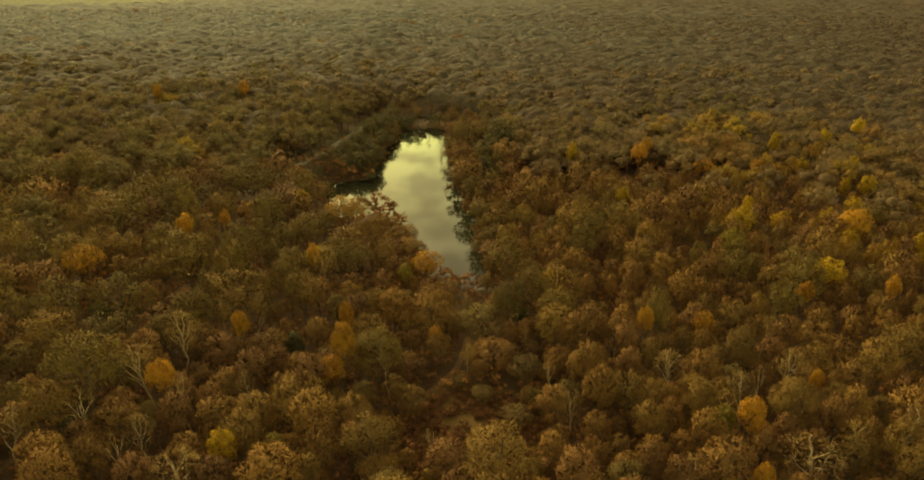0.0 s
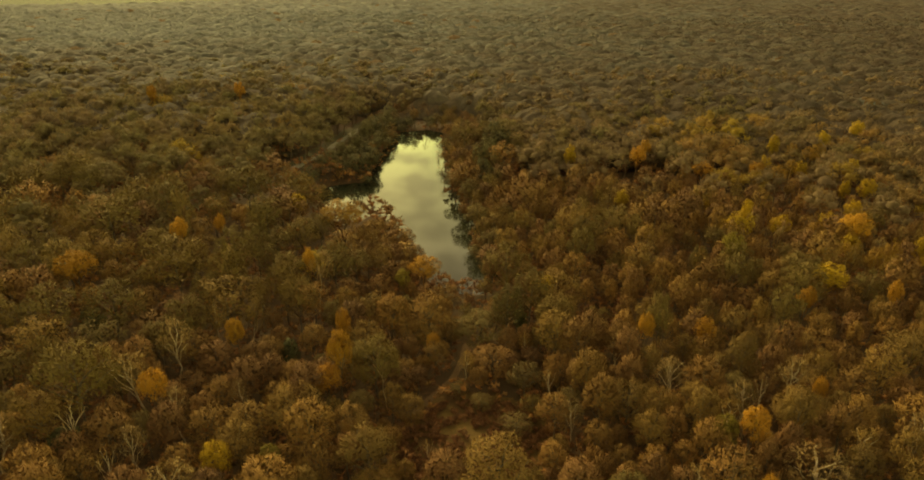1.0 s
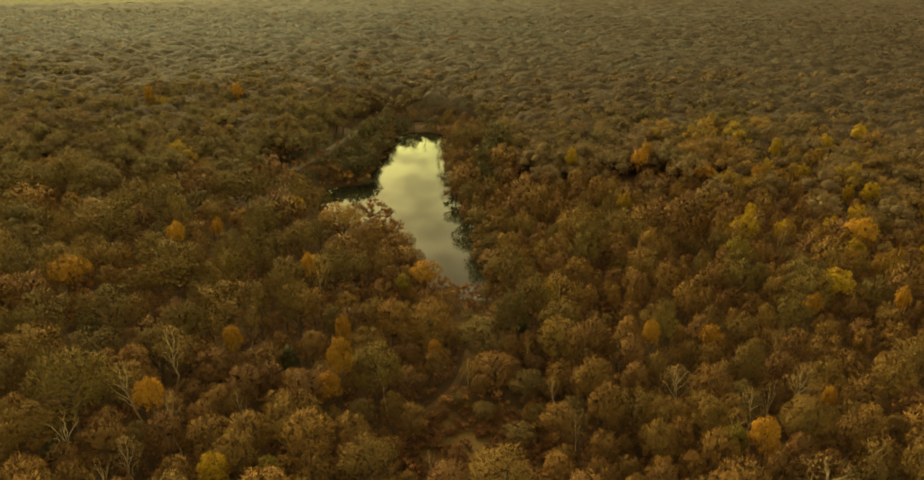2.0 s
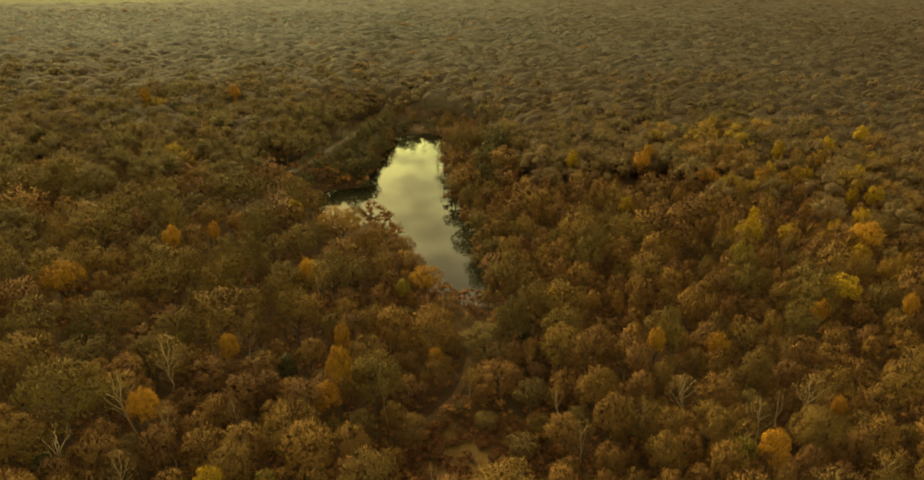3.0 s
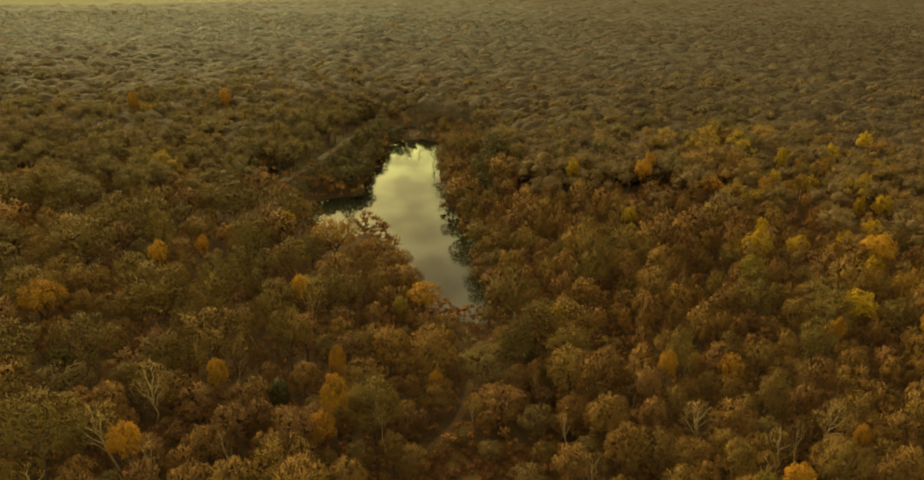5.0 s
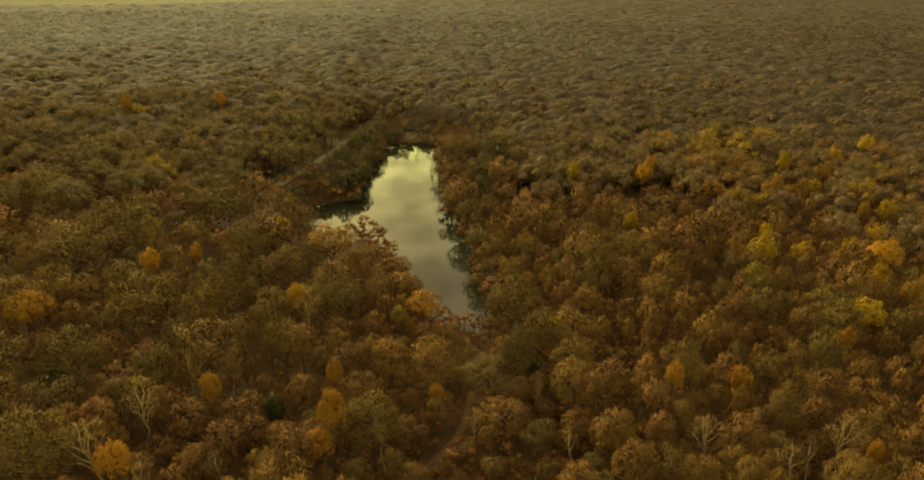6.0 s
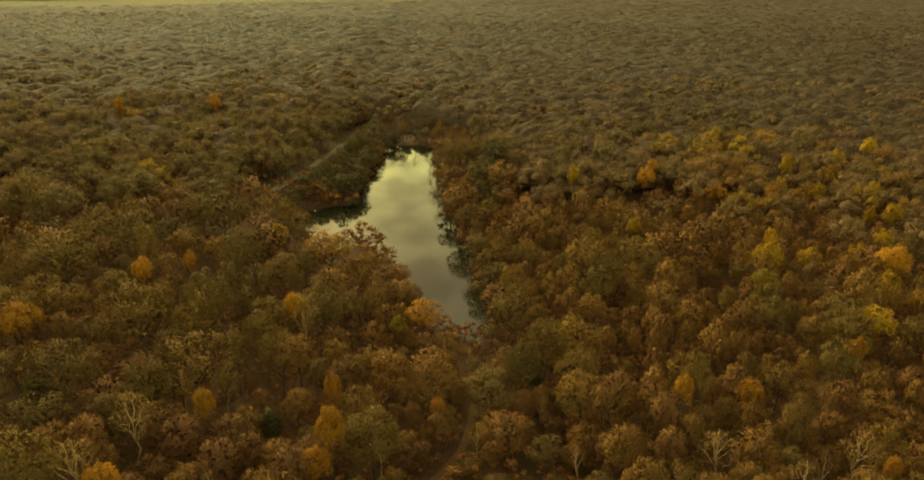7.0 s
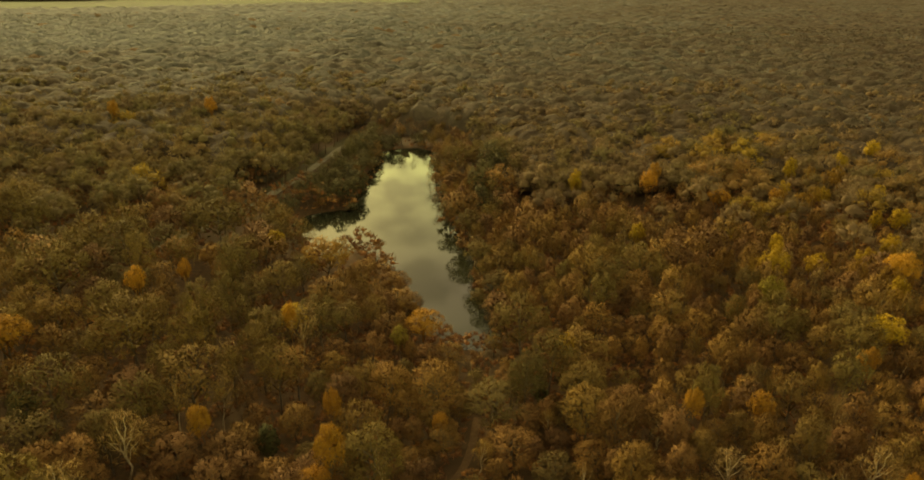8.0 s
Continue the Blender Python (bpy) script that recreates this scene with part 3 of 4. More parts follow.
OAK = [(-60.8, 82.1, 11.5, 17), (-26.3, 81.5, 8.7, 13), (-14.8, 95.4, 10.3, 14), (28.5, 86.9, 10.2, 12), (54.9, 83.9, 8.1, 12), (-19.3, 114.9, 8.1, 12), (-3.2, 128.9, 7.8, 6), (-8.5, 86.5, 8.3, 10)]
BIRCH = [(57.5, 91.7, 6.4, 13.5), (-53.0, 86.9, 7.5, 14.5), (-47.5, 105.6, 5.5, 15), (59.5, 104.3, 4.1, 13), (48.4, 85.5, 7.3, 12), (65.7, 101.1, 4.0, 12), (-48.5, 72.5, 6.6, 13), (-38.5, 66.5, 9.2, 13), (36.3, 77.2, 5.2, 11), (52.9, 69.6, 11.1, 12), (32.6, 69.7, 6.9, 10), (18.6, 82.6, 4.8, 11), (-35.5, 86.2, 4.5, 12), (-45.0, 81.5, 6.9, 12), (37.7, 91.7, 6.8, 12), (47.6, 96.6, 6.1, 12)]
SNAG = [(-58.1, 75.3, 6.3, 14), (-49.4, 67.3, 5.0, 12), (-13.3, 93.6, 3.9, 10), (51.7, 88.3, 5.1, 11), (-19.5, 120.5, 3.6, 9), (1.8, 123.0, 3.7, 7), (16.5, 92.2, 4.9, 10), (-4.4, 76.7, 3.7, 8)]
GOLD = [(126.2, 220.2, 6.5, 14), (131.7, 223.2, 6, 14), (122.2, 225.2, 5.5, 13), (105.2, 198.2, 6.5, 14), (110.7, 201.2, 6, 14), (101.2, 203.2, 5.5, 13), (97.8, 147.3, 6.5, 13), (103.3, 150.3, 6, 13), (93.8, 152.3, 5.5, 12), (98.8, 134.2, 6.5, 13), (104.3, 137.2, 6, 13), (94.8, 139.2, 5.5, 12)]
GREENOAK = [(-55.3, 99.1, 8.0, 12), (-75.9, 103.2, 10, 15), (-66.9, 105.5, 11.5, 14), (19.4, 111.2, 9.5, 14.3), (3.8, 111.6, 11.5, 9), (9.6, 112.7, 9.1, 15), (-26.1, 114.5, 8.1, 12), (-33.8, 115.3, 7.9, 15.3), (-42.0, 116.8, 7.5, 16), (14.5, 117.6, 9.1, 15), (-37.9, 120.9, 7.5, 16), (-83.8, 121.6, 11.5, 15), (-60.8, 128.7, 11.3, 13), (64.2, 130.0, 8.1, 13), (6.1, 133.2, 6.1, 7), (56.5, 135.1, 6.2, 13), (-49.7, 140.9, 10.9, 13)]
GREENOAK_BEYOND = [(30.3, 142.2, 11.5, 13), (-31.6, 145.3, 8.5, 13), (-88.7, 148.9, 10, 15), (-70.9, 149.9, 10.0, 15), (43.3, 160.2, 11.5, 13), (-79.7, 167.5, 9.1, 13.3), (-89.1, 169.0, 8.8, 14), (-84.4, 173.7, 8.8, 14), (-106.6, 174.2, 9.4, 14.3), (-116.4, 175.7, 9.0, 15), (-111.5, 180.6, 9.0, 15), (-60.3, 181.7, 9.8, 12.3), (-70.5, 183.2, 9.4, 13), (-65.4, 188.3, 9.4, 13), (18.0, 246.9, 11.5, 14.3), (1.8, 248.4, 11.5, 15), (9.9, 256.5, 11.5, 15)]
YEW = [(-71.2, 105.8, 5.1, 9), (-32.8, 102.4, 4.6, 9), (-57.9, 73.9, 5.5, 9), (12.9, 116.2, 3.6, 8)]
SHORE = [(72.5, 132.8, 5.3, 12), (-28.8, 145.3, 9.5, 13), (-11.1, 146.0, 6, 8.8), (-11.9, 146.3, 8.6, 9), (-13.3, 146.5, 7, 9.7), (-18.4, 147.8, 9.5, 11), (-22.4, 149.5, 8, 12.6), (-23.7, 149.7, 9.5, 12), (-32.2, 150.1, 8, 12.8), (-19.5, 152.4, 8, 11.5), (-27.6, 153.0, 8, 12.7), (-15.0, 154.0, 6.5, 10.1), (-17, 156, 7, 9), (-24, 158, 8, 11), (-24.8, 159.5, 8, 12.8), (-18.8, 163.5, 7.5, 11.4), (-22.4, 165.6, 8, 12.3)]
BARE = [(16.1, 84.5, 6.4, 10), (68.9, 91.1, 8.7, 11), (-36.9, 96.5, 8.0, 11), (18.6, 98.3, 8.2, 10), (6.5, 101.0, 8.4, 7), (49.3, 103.2, 6.4, 12), (-29.0, 106.5, 7.6, 12), (-36.0, 108.3, 8.8, 12), (-53.1, 108.6, 6.5, 12), (73.3, 109.0, 9.5, 12), (-63.1, 109.1, 9.5, 13), (-6.5, 113.8, 8.0, 13), (43.8, 115.2, 7.0, 12), (64.7, 124.7, 9.5, 12), (-18.5, 129.0, 9.5, 12), (-12.3, 131.4, 7.8, 10)]
BANK = [(-50, 238, 7, 5), (-46, 249, 7, 6), (-37, 239, 8, 9), (-36, 252, 8, 9), (-34, 266, 8, 9), (-35, 280, 9, 9), (-44, 231, 8, 8), (-52, 226, 7, 5), (-57, 214, 6, 4), (-42, 246, 8, 9), (-40, 266, 8, 9), (-43, 222, 8, 6), (-36, 228, 7, 6), (10, 226, 12, 12), (8, 208, 9, 10), (14, 240, 14, 14)]
# thin bare trees over the water: along the far shore, in the cove and at the edge opposite
# those opposite stand out in the water, added in place of dark reflections
LACE = [(-1, 209, 4, 8), (-51, 213, 5, 9), (-48, 219, 4.5, 8), (-5.6, 219, 4, 7), (-44, 220, 4.5, 9), (-40, 220, 5, 9), (-36, 222, 4.5, 8), (-7.2, 230, 4, 8), (-8.4, 241, 4, 8), (-8.8, 251, 4, 9), (-8.5, 263, 4, 8), (-6, 294, 5, 13), (-31, 297, 6, 13), (-21, 298, 6, 14)]
LACE_BEYOND = [(-11, 298, 6, 14), (-26, 299, 5, 15), (-16, 299, 5, 16), (-37, 301, 6, 11), (0, 303, 6, 12), (-7, 305, 6, 13), (-29, 306, 6, 12), (-14, 307, 6, 12), (-22, 308, 6, 12), (-33, 314, 6, 12), (-4, 314, 6, 12), (-18, 316, 6, 12), (-25, 319, 6, 12), (-11, 320, 6, 12)]
for kind, rows in (("yellow", YELLOW), ("orange", ORANGE), ("orange", ORANGE_BEYOND), ("lime", LIME), ("rust", RUST), ("oak", OAK), ("birch", BIRCH), ("yew", YEW), ("bare", SHORE), ("bare", BARE), ("sallow", BANK), ("snag", SNAG), ("gold", GOLD), ("greenoak", GREENOAK), ("greenoak", GREENOAK_BEYOND), ("island", [(-33.0, 163, 15.5, 13.5)]), ("lace", LACE), ("lace", LACE_BEYOND)):
    h, r = KINDS[kind][:2]
    for x, y, width, height in rows:
        plant(kind, x, y, height / h, (width / 2 / r) / (height / h) * 0.95)

# the rest of the wood, thickly set, with the mix changing from place to place


def free(x, y, gap):
    if lake_distance(x, y) < 2.6 or clearing_distance(x, y) < 0.5 or in_meadow(x, y):
        return False
    if line_distance(x, y, ROAD) < 2.6 or (line_distance(x, y, TRACK) < 2.2):
        return False
    return not (-42 < x < 3 and 284 < y < 326)


def hides_lake(x, y, h, r):
    """Tall trees keep back from the near shores, which lie open."""
    k = 75.0 / (75.0 - h)
    px, py = -2.5 + (x + 2.5) * k, 10 + (y - 10) * k
    return lake_distance(x, y) < 40 and (lake_distance(px, py) < r * 0.55 or lake_distance((px + x) / 2, (py + y) / 2) < r * 0.3) and not (x > 0 and y > 195)


def hides_road(x, y, h, r):
    if not (-110 < x < -20 and 130 < y < 345):
        return False
    k = 75.0 / (75.0 - h)
    for u in (0.0, 0.35, 0.7, 1.0):
        px, py = x + (x + 4) * (k - 1) * u, y + (y - 18) * (k - 1) * u
        if 205 < py < 300 and line_distance(px, py, ROAD) < 1.3 + r * 0.42 * (1 - 0.6 * u):
            return True
    return False


def mixture(x, y):
    """Shares of bare, oak, birch, yellow, orange, rust and lime trees at a place."""
    patch = ripple(x + 40, y, 26)
    if 80 < x < 160 and 130 < y < 270 and patch > -0.35:
        shares = (0.52, 0.06, 0.33, 0.045, 0.015, 0.03, 0.0)
    elif x < -25 and y < 95:
        shares = (0.64, 0.30, 0.04, 0.0, 0.0, 0.02, 0.0)
    elif x < -25:
        shares = (0.24, 0.72 + 0.12 * patch, 0.015, 0.002, 0.004, 0.02, 0.0)
    elif x > 20:
        shares = (0.68, 0.25 + 0.1 * patch, 0.05, 0.002, 0.002, 0.02, 0.0)
    else:
        shares = (0.52, 0.38, 0.04, 0.0, 0.0, 0.05, 0.0)
    bare, oak, birch, yellow, orange, rust, lime = shares
    return [("bare", bare * 0.38), ("hornbeam", bare * 0.34), ("alder", bare * 0.28), ("oak", oak * (0.22 if x < -25 else 0.5)), ("greenoak", oak * (0.60 if x < -25 else 0.2)), ("sycamore", oak * (0.18 if x < -25 else 0.3)),
            ("birch", birch), ("yellow", yellow), ("orange", orange), ("rust", rust), ("lime", lime)]


cells = {}
for x, y, r in planted:
    cells.setdefault((int(x // 8), int(y // 8)), []).append((x, y, r))


def clear_of(x, y, r, factor):
    i, j = int(x // 8), int(y // 8)
    for a in (-2, -1, 0, 1, 2):
        for b in (-2, -1, 0, 1, 2):
            for (px, py, pr) in cells.get((i + a, j + b), ()):
                if (px - x) ** 2 + (py - y) ** 2 < (factor * (pr + r)) ** 2:
                    return False
    return True


MOST = 300     # trees of one kind that stand as things of their own
tries = rng.random((26000, 2))
order = []
for u, v in tries:
    y = 42 + 200 * v
    x = (u * 2 - 1) * (0.82 * y + 22)
    order.append((x, y))
order.sort(key=lambda p: (math.hypot(p[0], p[1]) // 25, p[0] * 7 % 1))
for x, y in order:
    if not free(x, y, 0):
        continue
    names, weights = zip(*mixture(x, y))
    w = np.array(weights)
    kind = names[int(rng.choice(len(names), p=w / w.sum()))]
    if tally.get(kind, 0) >= MOST or len(planted) > 1250:
        break
    h, r = KINDS[kind][:2]
    low_ground = -13 < x < 17 and 70 < y < 126
    if low_ground and rng.random() < 0.55:
        continue
    size = (0.62 if low_ground else 1.0) * rng.uniform(0.72, 1.12) * (1.12 if x < -25 and y > 95 else 0.98)
    wide = rng.uniform(0.78, 1.15) * (0.8 if x > 20 else 1.12 if x < -25 and y > 95 else 1.0)
    rad = r * size * wide
    if not clear_of(x, y, rad, 0.57) or hides_lake(x, y, h * size, rad) or hides_road(x, y, h * size, rad):
        continue
    plant(kind, x, y, size, wide, tilt=rng.normal(0, 3))
    cells.setdefault((int(x // 8), int(y // 8)), []).append((x, y, rad))
for k in range(1500):
    x, y = rng.uniform(-62, 62), rng.uniform(-35, 48)
    kind = ("bare", "hornbeam", "oak", "sycamore", "birch")[int(rng.integers(5))]
    size = rng.uniform(0.75, 1.1)
    rad = KINDS[kind][1] * size
    if clear_of(x, y, rad, 0.66) and tally.get(kind, 0) < MOST:
        plant(kind, x, y, size, rng.uniform(0.85, 1.1))
        cells.setdefault((int(x // 8), int(y // 8)), []).append((x, y, rad))
# low trees and bushes between the road and the lake, and along its right bank
for k in range(2600):
    x, y = rng.uniform(-62, 18), rng.uniform(200, 305)
    if rng.random() < 0.25:
        x, y = rng.uniform(0, 16), rng.uniform(146, 290)
    d = float(lake_distance(x, y))
    if not 0.9 < d < 20 or line_distance(x, y, ROAD) < 3.2 or (x < -20 and x < np.interp(-y, [-420, -341, -272, -205], [-22, -36, -48, -68])):
        continue
    kind = ("sallow", "sallow", "oak", "sallow")[int(rng.integers(4))] if x < -8 else ("alder", "oak", "oak", "sycamore")[int(rng.integers(4))]
    size = rng.uniform(0.42, 0.72) * (1.6 if kind == "sallow" else 1.0)
    rad = KINDS[kind][1] * size
    if d > rad * 0.75 and clear_of(x, y, rad, 0.44) and not hides_lake(x, y, KINDS[kind][0] * size, rad) and not hides_road(x, y, KINDS[kind][0] * size, rad):
        plant(kind, x, y, size, 1.1)
        cells.setdefault((int(x // 8), int(y // 8)), []).append((x, y, rad))
# the wood's edge behind the far shore
for k in range(260):
    x, y = rng.uniform(-64, 26), rng.uniform(306, 338)
    kind = ("alder", "oak", "greenoak", "bare")[int(rng.integers(4))]
    size = rng.uniform(0.6, 0.95) * (0.6 if y < 332 else 1.0)
    rad = KINDS[kind][1] * size
    if line_distance(x, y, ROAD) > 2.2 + 0.5 * rad and not (-42 < x < 3 and y < 318) and clear_of(x, y, rad, 0.5) and not hides_road(x, y, KINDS[kind][0] * size, rad):
        plant(kind, x, y, size)
        cells.setdefault((int(x // 8), int(y // 8)), []).append((x, y, rad))
for forms in (near_forms, mid_forms, far_forms):
    for rows in forms.values():
        for f in rows:
            if f.name not in used_forms:
                for o in (*f.children_recursive, f):
                    bpy.data.objects.remove(o)

# ---- the woods beyond, and undergrowth: past counting, one object each ----


def wood_field(points, heights, radii, tints, count, leaf, heart=0.9, k=8):
    """Many far crowns in one mesh: count pieces a tree, of that size."""
    n = len(points)
    half = np.minimum(heights * 0.44, radii * 0.9)
    z = np.linspace(1, -0.15, k)[None] + rng.normal(0, 0.12, (n, k))
    z = np.clip(z, -0.5, 1)
    a = np.arange(k)[None] * 2.4 + rng.uniform(0, 6.28, (n, 1)) + rng.normal(0, 0.25, (n, k))
    ways = np.stack([np.cos(a) * np.sqrt(1 - z * z), np.sin(a) * np.sqrt(1 - z * z), z], -1)
    sizes = rng.uniform(0.36, 0.6, (n, k))
    pick = rng.integers(0, k, (n, count))
    row = np.arange(n)[:, None]
    w, sz = ways[row, pick], sizes[row, pick][..., None]
    d = unit(rng.normal(size=(n, count, 3)) + w * 0.9 + np.array([0, 0, 0.15]))
    box_ = np.stack([radii, radii, half], -1)[:, None]
    p = w * box_ * (1 - 0.8 * sz) + d * sz * box_ * rng.uniform(0.72, 1.1, (n, count, 1))
    p = p + points[:, None] + np.stack([0 * half, 0 * half, heights - half], -1)[:, None]
    d = unit(d + w * 0.4)
    cv, ct = puff_domes(points, heights, radii, half, ways, sizes, heart)
    out = unit(d + np.array([0, 0, 0.15])).reshape(-1, 3)
    way = unit(out * 0.75 + unit(rng.normal(size=out.shape)) * 0.8)
    length = (leaf * np.minimum(radii, 6.0)[:, None] * rng.uniform(0.6, 1.4, (n, count))).reshape(-1)
    v1, t1 = slivers(p.reshape(-1, 3) - way * length[:, None] * 0.4, way, length, length * 0.26, out, rng)
    v, t = join([(v1, t1), (cv, ct)])
    return v, t, np.concatenate([np.repeat(tints, count * 3), np.repeat(tints, len(cv) // n)])


def trunk_field(points, heights):
    v, t = tube([(0, 0, -0.3), (0.1, 0, 0.4), (0, 0.1, 0.8)], [0.02, 0.014, 0.006], 3)
    n = len(points)
    allv = v[None] * heights[:, None, None] + points[:, None] * np.array([1, 1, 1])
    return allv.reshape(-1, 3), (t[None] + (np.arange(n) * len(v))[:, None, None]).reshape(-1, 3)


def scatter(y0, y1, spacing, slope, extra):
    """A jittered net of places, wider with the distance."""
    out = []
    y = y0
    while y < y1:
        s = max(spacing, y / slope)
        half = 0.84 * y + extra
        k = int(2 * half / s)
        xs = (np.arange(k) + 0.5) * s - half + rng.uniform(-0.42, 0.42, k) * s
        ys = y + rng.uniform(-0.42, 0.42, k) * s
        out.append(np.stack([xs, ys, np.full(k, s)], -1))
        y += s * 0.9
    return np.concatenate(out)


def keep(p):
    m = np.array([free(x, y, 0) for x, y in p[:, :2]])
    return p[m]


def tint_of(x, y, n):
    """Which trees grow where: brown, olive or rust."""
    base = 0.40 + 0.16 * ripple(x, y, 45) - 0.10 * np.sign(x - 20) + 0.06 * ripple(x, y, 17)
    t = base + rng.normal(0, 0.13, n)
    golden = (x > 78) & (x < 165) & (y > 130) & (y < 275) & (rng.random(n) < 0.3)
    t = np.where(golden, rng.uniform(0.82, 1.0, n), t)
    t = np.where(rng.random(n) < 0.018, rng.uniform(0.9, 1.0, n), np.where(golden, t, np.clip(t, 0, 0.85)))
    return np.clip(t, 0, 1)


def haze_tint(x, y, own):
    """Haze put into the tint: paler with distance and to the left, browner to the right; own: each tree's own share."""
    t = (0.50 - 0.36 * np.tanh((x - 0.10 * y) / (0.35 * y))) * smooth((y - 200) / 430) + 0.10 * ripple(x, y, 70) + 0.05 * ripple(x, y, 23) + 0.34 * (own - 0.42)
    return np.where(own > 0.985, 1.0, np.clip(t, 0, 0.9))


def cell_value(i, j, k):
    """A settled random number for each cell of the plan."""
    u = np.sin(i * 127.1 + j * 311.7 + k * 74.7) * 43758.5453
    return u - np.floor(u)


def roof_height(X, Y, cell):
    """Height and number of the crown that roofs each place: domes set side by side, some higher."""
    I, J = np.floor(X / cell), np.floor(Y / cell)
    best, who = np.full(X.shape, -99.0), np.zeros(X.shape)
    for a in (-1, 0, 1):
        for b in (-1, 0, 1):
            i, j = I + a, J + b
            cx, cy = (i + 0.5 + 0.8 * (cell_value(i, j, 1) - 0.5)) * cell, (j + 0.5 + 0.8 * (cell_value(i, j, 2) - 0.5)) * cell
            rad = cell * (0.62 + 0.38 * cell_value(i, j, 3))
            d2 = ((X - cx) ** 2 + (Y - cy) ** 2) / rad ** 2
            z = 11.2 + 2.6 * cell_value(i, j, 4) - 3.4 * d2
            who = np.where(z > best, cell_value(i, j, 5), who)
            best = np.maximum(best, z)
    return np.maximum(best, 6.5), who


def roof_room(x, y):
    """How far inside the closed wood a place lies: the roof ends by the lake, the road and the fields."""
    lake = np.maximum(lake_distance(x, y) - 24, y - 316)
    road = np.maximum(line_distance(x, y, ROAD) - 5, y - 335)
    strip_ = np.maximum(np.maximum(x + 22, -60 - x), y - 312)
    room = np.minimum(np.minimum(lake, road), np.minimum(strip_, y - 228))
    return np.where(in_meadow(x, y), -1.0, room)


def far_canopy():
    """The far wood's roof of crowns, one beside the other, rough with twigs near by."""
    ys_ = 232 * np.exp(np.arange(0, 2.45, 1 / 230))
    us_ = np.arange(-1, 1.0001, 1 / 185)
    Y, U = np.meshgrid(ys_, us_, indexing="ij")
    X = U * (0.84 * Y + 50) + rng.normal(0, 0.0008, Y.shape) * Y
    Y = Y + rng.normal(0, 0.0008, Y.shape) * Y
    top, who = roof_height(X, Y, 9.5)
    top = top + 0.42 * (roof_height(X + 0.7 * Y, Y - 0.4 * X, 4.2)[0] - 11.5)
    room = roof_room(X, Y)
    top = 0.5 + (top - 0.5 - 2.2 * (1 - smooth((Y - 240) / 60))) * smooth(room / 14)
    Z = ground_z(X, Y) + top + rng.normal(0, 0.22, Y.shape)
    shut = room < 0
    n, m = X.shape
    a = (np.arange(n - 1)[:, None] * m + np.arange(m - 1)[None]).reshape(-1)
    bad = shut.reshape(-1)
    a = a[~(bad[a] | bad[a + 1] | bad[a + m] | bad[a + m + 1])]
    t = np.concatenate([np.stack([a, a + 1, a + m + 1], -1), np.stack([a, a + m + 1, a + m], -1)])
    ti = haze_tint(X, Y, who).reshape(-1)
    roof = np.stack([X, Y, Z], -1).reshape(-1, 3)
    # loose twigs over the nearer part
    k = 330000
    y = 290 * np.exp(rng.random(k) ** 1.9 * 1.0)
    x = (2 * rng.random(k) - 1) * (0.84 * y + 40)
    open_ = roof_room(x, y) > 14
    x, y = x[open_], y[open_]
    top, own = roof_height(x, y, 9.5)
    way = unit(rng.normal(size=(len(x), 3)) + np.array([0, 0, 0.9]))
    size = 0.0026 * y * rng.uniform(0.6, 1.4, len(x))
    p = np.stack([x, y, ground_z(x, y) + top - 0.25], -1)
    tv, tt = slivers(p, way, size, size * 0.32, np.tile(np.array([0, -0.3, 1.0]), (len(x), 1)), rng)
    v, t = join([(roof, t), (tv, tt)])
    return v, t, np.concatenate([ti, np.repeat(haze_tint(x, y, own), 3)])


